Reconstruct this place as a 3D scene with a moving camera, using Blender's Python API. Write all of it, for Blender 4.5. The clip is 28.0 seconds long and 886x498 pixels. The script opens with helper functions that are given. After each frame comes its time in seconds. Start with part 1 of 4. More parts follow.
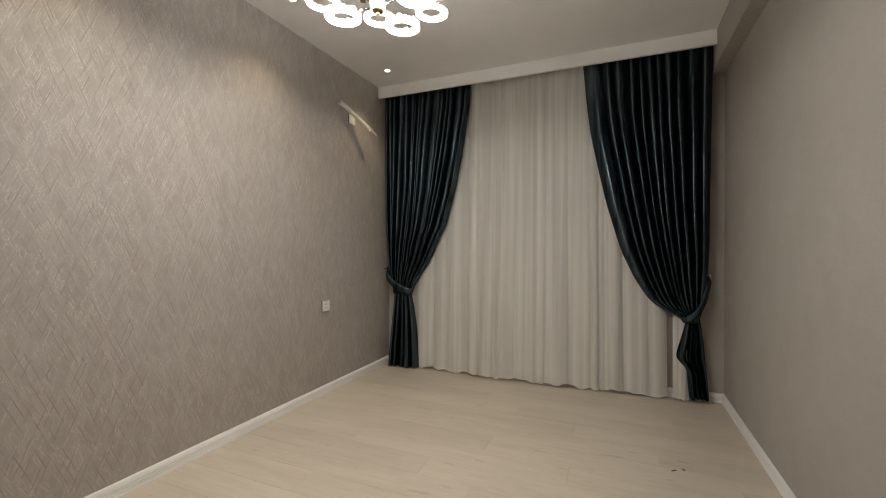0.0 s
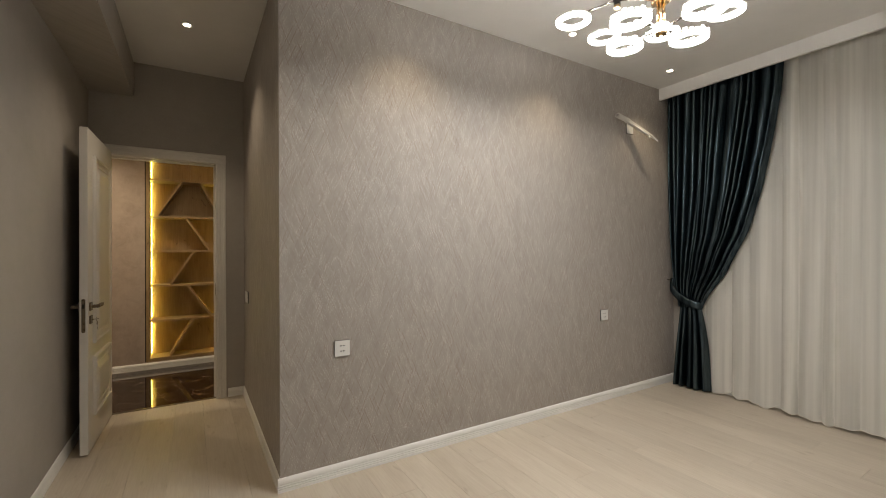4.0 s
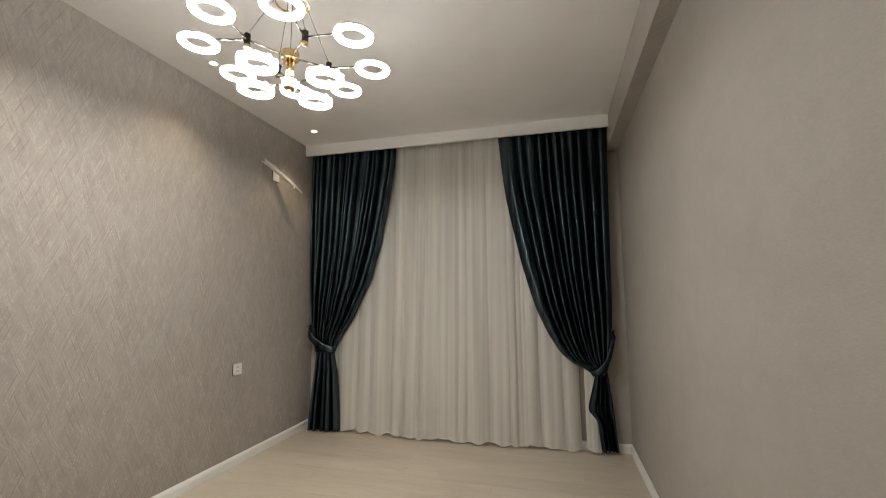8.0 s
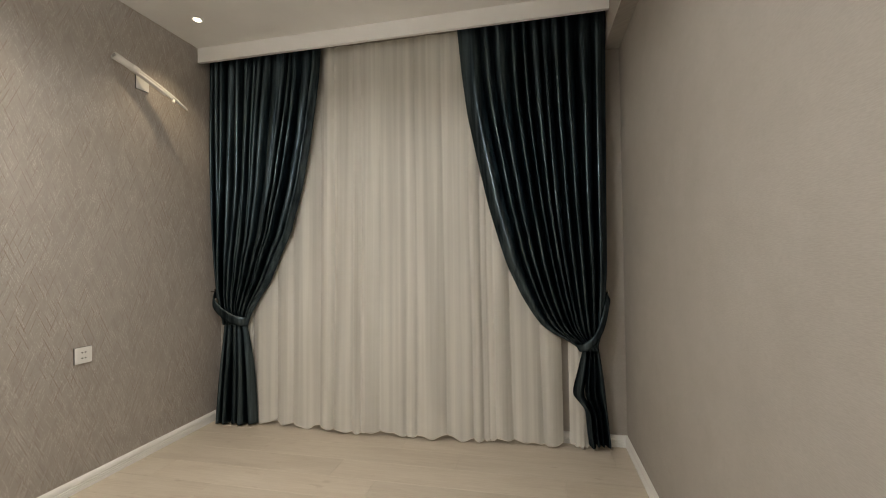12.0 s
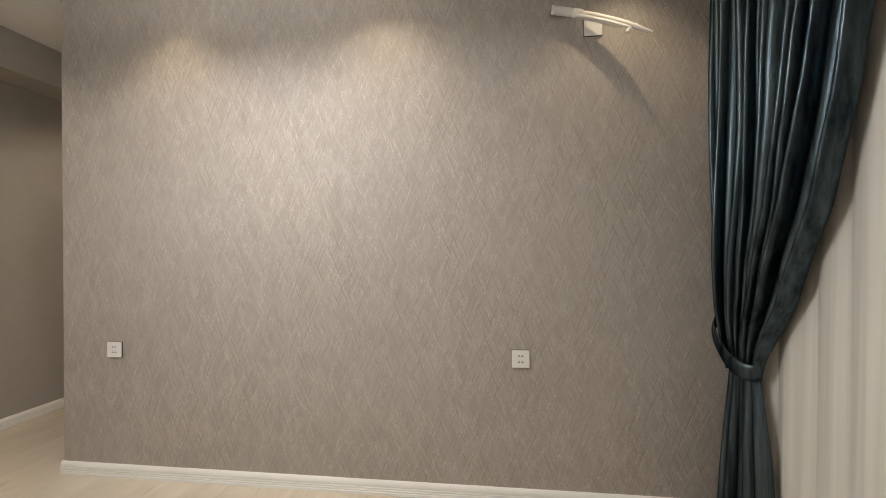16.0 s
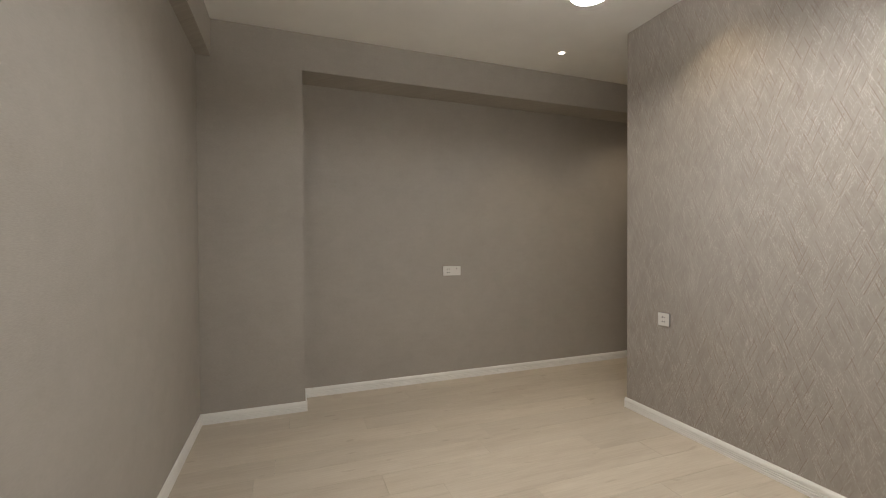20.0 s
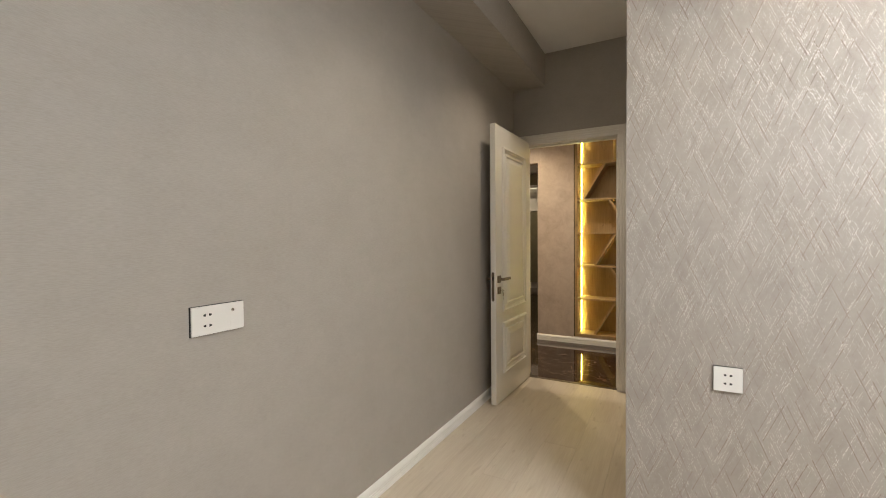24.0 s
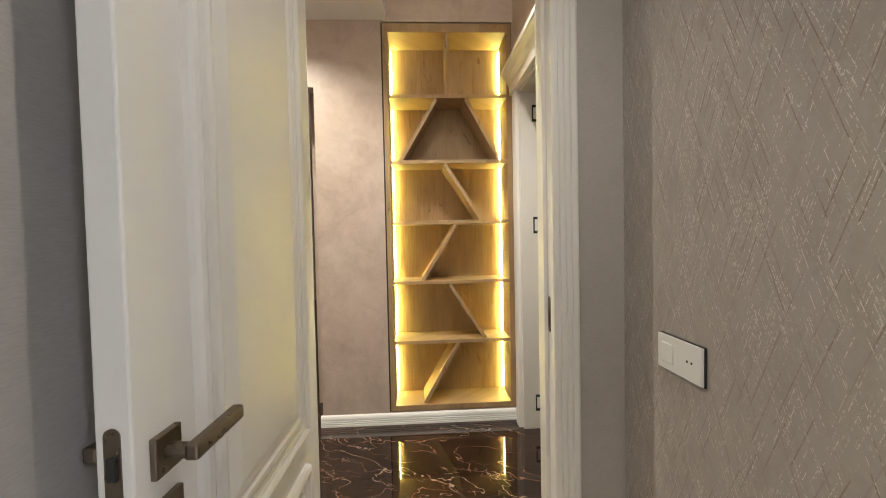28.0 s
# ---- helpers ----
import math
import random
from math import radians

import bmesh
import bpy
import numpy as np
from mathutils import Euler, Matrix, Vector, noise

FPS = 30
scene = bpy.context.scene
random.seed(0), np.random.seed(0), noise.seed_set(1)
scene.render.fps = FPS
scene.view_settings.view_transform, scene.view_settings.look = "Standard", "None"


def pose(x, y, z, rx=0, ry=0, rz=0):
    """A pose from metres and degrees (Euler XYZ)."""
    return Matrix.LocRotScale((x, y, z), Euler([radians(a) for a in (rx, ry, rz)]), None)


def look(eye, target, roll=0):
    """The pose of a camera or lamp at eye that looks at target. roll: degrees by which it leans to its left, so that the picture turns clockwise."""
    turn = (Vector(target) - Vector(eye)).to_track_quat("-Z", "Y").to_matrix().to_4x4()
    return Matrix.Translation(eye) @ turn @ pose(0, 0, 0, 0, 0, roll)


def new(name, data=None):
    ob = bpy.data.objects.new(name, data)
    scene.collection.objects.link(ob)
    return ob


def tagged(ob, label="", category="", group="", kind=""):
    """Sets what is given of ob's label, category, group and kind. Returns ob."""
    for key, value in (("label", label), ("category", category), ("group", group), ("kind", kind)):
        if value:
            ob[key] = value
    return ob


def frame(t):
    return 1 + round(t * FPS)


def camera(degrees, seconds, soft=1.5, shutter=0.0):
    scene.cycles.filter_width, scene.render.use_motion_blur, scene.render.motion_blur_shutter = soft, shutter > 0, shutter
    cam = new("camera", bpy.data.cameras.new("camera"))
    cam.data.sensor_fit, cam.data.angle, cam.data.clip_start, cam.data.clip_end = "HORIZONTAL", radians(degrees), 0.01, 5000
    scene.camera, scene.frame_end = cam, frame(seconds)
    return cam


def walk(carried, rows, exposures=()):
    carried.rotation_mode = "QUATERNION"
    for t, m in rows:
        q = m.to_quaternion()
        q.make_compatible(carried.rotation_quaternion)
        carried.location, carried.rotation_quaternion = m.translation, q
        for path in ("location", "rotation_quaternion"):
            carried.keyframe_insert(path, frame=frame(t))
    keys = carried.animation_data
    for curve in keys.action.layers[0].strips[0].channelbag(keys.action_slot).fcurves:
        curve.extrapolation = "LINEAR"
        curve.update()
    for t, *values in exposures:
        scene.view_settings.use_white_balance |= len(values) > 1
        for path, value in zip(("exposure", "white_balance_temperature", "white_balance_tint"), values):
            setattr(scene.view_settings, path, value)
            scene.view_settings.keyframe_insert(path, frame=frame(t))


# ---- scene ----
cam = camera(93.4, 28.0, soft=1.0)
PATH = [
    (0, (2.217, -0.178, 1.2), (1.433, 1.662, 1.188), -0.0),
    (0.5, (2.248, -0.226, 1.221), (1.212, 1.484, 1.204), 0.3),
    (1, (2.319, -0.255, 1.225), (1.01, 1.258, 1.207), 0.2),
    (1.5, (2.307, -0.301, 1.22), (0.815, 1.031, 1.208), 0.1),
    (2, (2.319, -0.368, 1.236), (0.677, 0.774, 1.224), -0.1),
    (2.5, (2.322, -0.41, 1.233), (0.593, 0.596, 1.226), -0.1),
    (4.5, (2.327, -0.374, 1.271), (0.629, 0.682, 1.299), -0.6),
    (5, (2.331, -0.355, 1.273), (0.733, 0.844, 1.366), -0.5),
    (5.5, (2.337, -0.328, 1.281), (0.862, 1.016, 1.408), -0.4),
    (6, (2.343, -0.3, 1.28), (1.02, 1.192, 1.434), -0.3),
    (6.5, (2.37, -0.266, 1.28), (1.208, 1.353, 1.443), -0.2),
    (7, (2.39, -0.233, 1.278), (1.467, 1.531, 1.465), -0.2),
    (7.5, (2.368, -0.21, 1.28), (1.7, 1.664, 1.483), -0.3),
    (8, (2.386, -0.192, 1.274), (1.872, 1.728, 1.494), -0.2),
    (8.5, (2.382, -0.185, 1.275), (1.949, 1.755, 1.496), -0.2),
    (9, (2.378, -0.186, 1.277), (1.996, 1.771, 1.438), -0.3),
    (9.5, (2.392, -0.181, 1.267), (2.04, 1.787, 1.322), -0.3),
    (10, (2.431, -0.066, 1.222), (2.078, 1.901, 1.282), -0.5),
    (10.5, (2.445, 0.093, 1.242), (2.12, 2.066, 1.297), -0.8),
    (11, (2.422, 0.295, 1.231), (2.102, 2.269, 1.28), -0.8),
    (11.5, (2.402, 0.527, 1.232), (2.072, 2.499, 1.263), -0.8),
    (13.5, (2.328, 1.565, 1.196), (1.175, 3.198, 1.238), -1.7),
    (14, (2.243, 1.78, 1.214), (0.845, 3.21, 1.244), -1.4),
    (14.5, (2.207, 1.938, 1.248), (0.593, 3.12, 1.265), -1.0),
    (15, (2.165, 2.079, 1.251), (0.325, 2.863, 1.259), -0.6),
    (15.5, (2.101, 2.241, 1.278), (0.127, 2.563, 1.268), -0.5),
    (16, (2.103, 2.454, 1.261), (0.119, 2.207, 1.263), -0.5),
    (16.5, (2.149, 2.524, 1.233), (0.278, 1.816, 1.249), -0.3),
    (17, (2.255, 2.546, 1.278), (0.551, 1.5, 1.251), -0.1),
    (17.5, (2.254, 2.671, 1.276), (0.792, 1.306, 1.251), -0.2),
    (18, (2.27, 2.748, 1.275), (1.097, 1.128, 1.25), -0.6),
    (18.5, (2.289, 2.766, 1.29), (1.347, 1.002, 1.256), -0.6),
    (19, (2.3, 2.737, 1.263), (1.529, 0.891, 1.238), -0.6),
    (19.5, (2.33, 2.618, 1.239), (1.636, 0.742, 1.218), -0.5),
    (20, (2.36, 2.446, 1.238), (1.671, 0.569, 1.208), -0.3),
    (20.5, (2.318, 2.194, 1.253), (1.628, 0.317, 1.216), -0.3),
    (22.5, (2.181, 0.966, 1.238), (1.0, -0.647, 1.189), 0.0),
    (23, (2.063, 0.669, 1.224), (0.65, -0.746, 1.18), -0.0),
    (23.5, (1.925, 0.402, 1.237), (0.315, -0.785, 1.189), -0.1),
    (24, (1.774, 0.156, 1.223), (0.021, -0.805, 1.173), -0.5),
    (24.5, (1.553, -0.036, 1.232), (-0.306, -0.772, 1.177), -0.5),
    (25, (1.308, -0.228, 1.211), (-0.63, -0.721, 1.159), -0.8),
    (25.5, (1.032, -0.344, 1.2), (-0.945, -0.642, 1.141), -0.9),
    (26, (0.718, -0.429, 1.191), (-1.274, -0.602, 1.147), -1.1),
    (26.5, (0.429, -0.54, 1.21), (-1.57, -0.595, 1.156), -1.0),
    (27, (0.095, -0.576, 1.21), (-1.903, -0.541, 1.15), -1.2),
    (27.5, (-0.227, -0.616, 1.202), (-2.224, -0.535, 1.142), -1.2),
    (28, (-0.539, -0.616, 1.188), (-2.536, -0.509, 1.124), -1.2),
]
EXPOSURES = [(0, 0.15, 6500, 9), (2, 0.27, 6400, 9), (5, 0.35, 6400, 9), (6, 0.38, 6300, 9), (8, 0.27, 6450, 8), (9, 0.35, 6500, 8), (11.5, 0.37, 6650, 8), (13.5, 1.02, 6500, 10.5), (14, 0.92, 6500, 11), (15, 0.86, 6400, 11), (17, 0.3, 6450, 9), (20, 0.23, 6450, 9), (22.5, 1.13, 6200, 8), (25, 1.1, 6050, 8), (26, 1.52, 5950, 7), (27, 1.78, 5550, 6), (28, 1.80, 5200, 7.5)]
walk(cam, [(t, look(eye, target, roll)) for t, eye, target, roll in PATH], EXPOSURES)

# ---- world and large lights ----
world = bpy.data.worlds.new("world")
world.use_nodes = True
scene.world = world
world.node_tree.nodes["Background"].inputs[0].default_value = (0.02, 0.025, 0.04, 1)
world.node_tree.nodes["Background"].inputs[1].default_value = 0.05

RING_POWER = 58.0      # emission of the chandelier's rings
SPOT_WATTS = 10.0       # recessed downlights of the room
HALL_WATTS = 28.0       # recessed downlights of the hall
LED_POWER = 64.0       # strips in the shelf


def spot_lamp(x, y, z, watts, degrees, color, blend=0.7):
    data = bpy.data.lights.new("downlight_lamp", "SPOT")
    data.energy, data.color, data.spot_size, data.spot_blend = watts, color, radians(degrees), blend
    data.shadow_soft_size = 0.02
    ob = new("downlight_lamp", data)
    ob.matrix_basis = pose(x, y, z)
    return ob


# ---- plan ----
CEIL = 2.775
NORTH, SOUTH, EAST = 3.60, -1.07, 2.945
DOORWALL = -1.773
HALL_W = -3.165
HALL_N = -0.012


# ---- materials ----
def mat(name):
    m = bpy.data.materials.new(name)
    m.use_nodes = True
    nt = m.node_tree
    return m, nt, nt.nodes["Principled BSDF"]


def math_n(nt, op, a, b=None, c=None):
    n = nt.nodes.new("ShaderNodeMath")
    n.operation = op
    for i, v in enumerate((a, b, c)):
        if v is None:
            continue
        if isinstance(v, (int, float)):
            n.inputs[i].default_value = v
        else:
            nt.links.new(v, n.inputs[i])
    return n.outputs[0]


def combine(nt, x, y, z=0.0):
    n = nt.nodes.new("ShaderNodeCombineXYZ")
    for i, v in enumerate((x, y, z)):
        if isinstance(v, (int, float)):
            n.inputs[i].default_value = v
        else:
            nt.links.new(v, n.inputs[i])
    return n.outputs[0]


def noise_n(nt, vec, scale, detail=3.0, rough=0.5, distort=0.0):
    n = nt.nodes.new("ShaderNodeTexNoise")
    n.inputs["Scale"].default_value = scale
    n.inputs["Detail"].default_value = detail
    n.inputs["Roughness"].default_value = rough
    n.inputs["Distortion"].default_value = distort
    if vec is not None:
        nt.links.new(vec, n.inputs["Vector"])
    return n.outputs["Fac"]


def ramp(nt, fac, stops):
    n = nt.nodes.new("ShaderNodeValToRGB")
    el = n.color_ramp.elements
    while len(el) < len(stops):
        el.new(0.5)
    for e, (p, c) in zip(el, stops):
        e.position = p
        e.color = (*c, 1) if len(c) == 3 else c
    nt.links.new(fac, n.inputs[0])
    return n.outputs[0]


def mix(nt, fac, a, b, blend="MIX"):
    n = nt.nodes.new("ShaderNodeMix")
    n.data_type, n.blend_type = "RGBA", blend
    for sock, v in ((n.inputs[0], fac), (n.inputs[6], a), (n.inputs[7], b)):
        if isinstance(v, (int, float)):
            sock.default_value = v
        elif isinstance(v, tuple):
            sock.default_value = (*v, 1)
        else:
            nt.links.new(v, sock)
    return n.outputs[2]


def bump(nt, bsdf, height, strength, distance):
    n = nt.nodes.new("ShaderNodeBump")
    n.inputs["Strength"].default_value = strength
    n.inputs["Distance"].default_value = distance
    nt.links.new(height, n.inputs["Height"])
    nt.links.new(n.outputs[0], bsdf.inputs["Normal"])


def coords(nt):
    tc = nt.nodes.new("ShaderNodeTexCoord")
    sep = nt.nodes.new("ShaderNodeSeparateXYZ")
    nt.links.new(tc.outputs["Object"], sep.inputs[0])
    return tc.outputs["Object"], sep.outputs[0], sep.outputs[1], sep.outputs[2]


def strokes(nt, across, lng, spacing, length, width, share, seed):
    """Straight dashes in staggered columns; each is there or not by chance."""
    a = math_n(nt, "MULTIPLY", across, 1.0 / spacing)
    i = math_n(nt, "FLOOR", a)
    fa = math_n(nt, "SUBTRACT", a, i)
    w1 = nt.nodes.new("ShaderNodeTexWhiteNoise")
    nt.links.new(combine(nt, i, seed), w1.inputs["Vector"])
    along_l = math_n(nt, "ADD", math_n(nt, "MULTIPLY", lng, 1.0 / length), math_n(nt, "MULTIPLY", w1.outputs["Value"], 9.0))
    j = math_n(nt, "FLOOR", along_l)
    fl = math_n(nt, "SUBTRACT", along_l, j)
    w2 = nt.nodes.new("ShaderNodeTexWhiteNoise")
    nt.links.new(combine(nt, i, j, seed + 0.37), w2.inputs["Vector"])
    sep = nt.nodes.new("ShaderNodeSeparateXYZ")
    nt.links.new(w2.outputs["Color"], sep.inputs[0])
    pos = math_n(nt, "ADD", 0.25, math_n(nt, "MULTIPLY", sep.outputs[0], 0.5))
    dist = math_n(nt, "ABSOLUTE", math_n(nt, "SUBTRACT", fa, pos))
    line = math_n(nt, "SUBTRACT", 1.6, math_n(nt, "MULTIPLY", dist, 1.6 * spacing / (width * 0.8)))
    n = nt.nodes.new("ShaderNodeClamp")
    nt.links.new(line, n.inputs[0])
    there = math_n(nt, "LESS_THAN", sep.outputs[1], share)
    end = math_n(nt, "LESS_THAN", fl, math_n(nt, "ADD", 0.45, math_n(nt, "MULTIPLY", sep.outputs[2], 0.5)))
    return math_n(nt, "MULTIPLY", math_n(nt, "MULTIPLY", n.outputs[0], there), end)


def accent_paper():
    """Greige vinyl paper: bundles of thin slanted glitter strokes and brown dashes that cross in a diamond lattice."""
    m, nt, b = mat("accent_wallpaper")
    vec, x, y, z = coords(nt)
    u = math_n(nt, "ADD", x, y)
    grain = noise_n(nt, vec, 520.0, 1.0, 0.5)
    fray = noise_n(nt, vec, 130.0, 3.0, 0.65)
    region = noise_n(nt, vec, 1.5, 2.0, 0.5)
    light, dark, patches = [], [], []
    for k, deg in enumerate((23, -23, 20, -26)):
        ca, sa = math.cos(radians(deg)), math.sin(radians(deg))
        across = math_n(nt, "SUBTRACT", math_n(nt, "MULTIPLY", u, ca), math_n(nt, "MULTIPLY", z, sa))
        lng = math_n(nt, "ADD", math_n(nt, "MULTIPLY", u, sa), math_n(nt, "MULTIPLY", z, ca))
        bundle = noise_n(nt, combine(nt, math_n(nt, "MULTIPLY", across, 30.0), math_n(nt, "MULTIPLY", lng, 6.5), 3.1 * k), 1.0, 1.0, 0.5)
        lit = ramp(nt, bundle, [(0.46, (0.0,) * 3), (0.60, (1, 1, 1))])
        li = strokes(nt, across, lng, 0.0060, 0.060 + 0.012 * k, 0.0012, 0.52, 11.3 + k)
        light.append(math_n(nt, "MULTIPLY", li, lit))
        patches.append(lit)
        if k < 2:
            shade = ramp(nt, bundle, [(0.38, (0.35,) * 3), (0.54, (1, 1, 1))])
            dark.append(math_n(nt, "MULTIPLY", strokes(nt, across, lng, 0.026, 0.19, 0.0021, 0.56, 31.7 + k), shade))
    lt = math_n(nt, "MAXIMUM", math_n(nt, "MAXIMUM", light[0], light[1]), math_n(nt, "MAXIMUM", light[2], light[3]))
    lt = math_n(nt, "MULTIPLY", lt, ramp(nt, fray, [(0.48, (0.0,) * 3), (0.53, (1, 1, 1))]))
    dk = math_n(nt, "MULTIPLY", math_n(nt, "MAXIMUM", dark[0], dark[1]), ramp(nt, fray, [(0.50, (1, 1, 1)), (0.62, (0.35,) * 3)]))
    dk = math_n(nt, "MULTIPLY", dk, ramp(nt, region, [(0.35, (0.50,) * 3), (0.60, (1, 1, 1))]))
    cloud = noise_n(nt, vec, 2.2, 4.0, 0.6)
    base = ramp(nt, cloud, [(0.3, (0.345, 0.310, 0.276)), (0.7, (0.384, 0.348, 0.312))])
    mottle = noise_n(nt, vec, 60.0, 3.0, 0.6)
    base = mix(nt, 0.24, base, ramp(nt, mottle, [(0.35, (0.33, 0.297, 0.264)), (0.65, (0.475, 0.44, 0.402))]))
    blot = noise_n(nt, combine(nt, math_n(nt, "MULTIPLY", u, 12.0), math_n(nt, "MULTIPLY", z, 4.5), 2.0), 1.0, 3.0, 0.6)
    base = mix(nt, 0.26, base, ramp(nt, blot, [(0.36, (0.34, 0.303, 0.268)), (0.64, (0.46, 0.427, 0.39))]))
    sheen = math_n(nt, "MAXIMUM", patches[0], patches[1])
    base = mix(nt, math_n(nt, "MULTIPLY", sheen, 0.22), base, (0.440, 0.405, 0.368))
    col = mix(nt, math_n(nt, "MULTIPLY", lt, 0.90), base, (0.74, 0.71, 0.67))
    col = mix(nt, math_n(nt, "MULTIPLY", dk, 0.86), col, (0.225, 0.155, 0.120))
    nt.links.new(col, b.inputs["Base Color"])
    spark = ramp(nt, grain, [(0.46, (0, 0, 0)), (0.56, (1, 1, 1))])
    gl = math_n(nt, "MULTIPLY", lt, spark)
    nt.links.new(math_n(nt, "SUBTRACT", 0.60, math_n(nt, "MULTIPLY", gl, 0.30)), b.inputs["Roughness"])
    nt.links.new(math_n(nt, "MULTIPLY", gl, 0.85), b.inputs["Metallic"])
    b.inputs["Specular IOR Level"].default_value = 0.36
    hh = math_n(nt, "SUBTRACT", math_n(nt, "ADD", math_n(nt, "MULTIPLY", lt, 0.9), math_n(nt, "MULTIPLY", grain, 1.3)), math_n(nt, "MULTIPLY", dk, 0.35))
    bump(nt, b, hh, 0.34, 0.0010)
    return m


def plain_paper():
    """Plain greige paper with a faint woven grain and clouding."""
    m, nt, b = mat("plain_wallpaper")
    vec, x, y, z = coords(nt)
    u = math_n(nt, "ADD", x, y)
    cloud = noise_n(nt, vec, 7.0, 5.0, 0.62)
    base = ramp(nt, cloud, [(0.3, (0.388, 0.36, 0.322)), (0.7, (0.43, 0.402, 0.364))])
    weave = noise_n(nt, combine(nt, math_n(nt, "MULTIPLY", u, 55.0), math_n(nt, "MULTIPLY", z, 420.0), 0.0), 1.0, 2.0, 0.6)
    col = mix(nt, 0.22, base, ramp(nt, weave, [(0.35, (0.31, 0.28, 0.245)), (0.65, (0.51, 0.475, 0.435))]))
    brush = noise_n(nt, combine(nt, math_n(nt, "MULTIPLY", u, 9.0), math_n(nt, "MULTIPLY", z, 34.0), 6.0), 1.0, 3.0, 0.6)
    col = mix(nt, 0.09, col, ramp(nt, brush, [(0.35, (0.35, 0.322, 0.285)), (0.65, (0.47, 0.445, 0.41))]))
    nt.links.new(col, b.inputs["Base Color"])
    b.inputs["Roughness"].default_value = 0.62
    b.inputs["Specular IOR Level"].default_value = 0.35
    bump(nt, b, weave, 0.25, 0.0008)
    return m


def paint(name, color, rough=0.5, grain=90.0, strength=0.06, var=0.04):
    m, nt, b = mat(name)
    vec, x, y, z = coords(nt)
    n = noise_n(nt, vec, 3.0, 4.0, 0.6)
    lo = tuple(c * (1 - var) for c in color)
    hi = tuple(min(1.0, c * (1 + var)) for c in color)
    nt.links.new(ramp(nt, n, [(0.3, lo), (0.7, hi)]), b.inputs["Base Color"])
    b.inputs["Roughness"].default_value = rough
    bump(nt, b, noise_n(nt, vec, grain, 2.0, 0.5), strength, 0.001)
    return m


def metal(name, color, rough):
    m, nt, b = mat(name)
    vec, x, y, z = coords(nt)
    b.inputs["Base Color"].default_value = (*color, 1)
    b.inputs["Metallic"].default_value = 1.0
    nt.links.new(ramp(nt, noise_n(nt, vec, 60.0, 3.0), [(0.3, (rough * 0.75,) * 3), (0.7, (rough * 1.25,) * 3)]), b.inputs["Roughness"])
    return m


def glow(name, color, power):
    m, nt, b = mat(name)
    b.inputs["Base Color"].default_value = (0.8, 0.8, 0.8, 1)
    b.inputs["Emission Color"].default_value = (*color, 1)
    b.inputs["Emission Strength"].default_value = power
    return m


def plank_wood():
    """Whitewashed oak laminate; the grain runs along each plank (x)."""
    m, nt, b = mat("whitewashed_oak_laminate")
    tc = nt.nodes.new("ShaderNodeTexCoord")
    info = nt.nodes.new("ShaderNodeObjectInfo")
    sep = nt.nodes.new("ShaderNodeSeparateXYZ")
    nt.links.new(tc.outputs["Object"], sep.inputs[0])
    off = math_n(nt, "MULTIPLY", info.outputs["Random"], 37.0)
    gx, gy = math_n(nt, "ADD", sep.outputs[0], off), math_n(nt, "ADD", sep.outputs[1], off)
    broad = noise_n(nt, combine(nt, math_n(nt, "MULTIPLY", gx, 1.6), math_n(nt, "MULTIPLY", gy, 9.0), off), 1.0, 5.0, 0.62, 0.6)
    fine = noise_n(nt, combine(nt, math_n(nt, "MULTIPLY", gx, 6.0), math_n(nt, "MULTIPLY", gy, 130.0), off), 1.0, 3.0, 0.6)
    col = ramp(nt, broad, [(0.25, (0.53, 0.452, 0.362)), (0.5, (0.60, 0.528, 0.433)), (0.75, (0.65, 0.582, 0.488))])
    col = mix(nt, 0.18, col, ramp(nt, fine, [(0.35, (0.44, 0.36, 0.275)), (0.65, (0.70, 0.635, 0.53))]))
    knots = noise_n(nt, combine(nt, math_n(nt, "MULTIPLY", gx, 7.0), math_n(nt, "MULTIPLY", gy, 22.0), off), 1.0, 1.0, 0.5)
    kn = ramp(nt, knots, [(0.70, (0, 0, 0)), (0.78, (1, 1, 1))])
    col = mix(nt, math_n(nt, "MULTIPLY", kn, 0.35), col, (0.36, 0.28, 0.20))
    tone = math_n(nt, "ADD", 0.95, math_n(nt, "MULTIPLY", info.outputs["Random"], 0.09))
    hsv = nt.nodes.new("ShaderNodeHueSaturation")
    nt.links.new(tone, hsv.inputs["Value"])
    nt.links.new(col, hsv.inputs["Color"])
    nt.links.new(hsv.outputs[0], b.inputs["Base Color"])
    nt.links.new(ramp(nt, broad, [(0.3, (0.36,) * 3), (0.7, (0.5,) * 3)]), b.inputs["Roughness"])
    b.inputs["Specular IOR Level"].default_value = 0.4
    bump(nt, b, fine, 0.12, 0.0006)
    return m


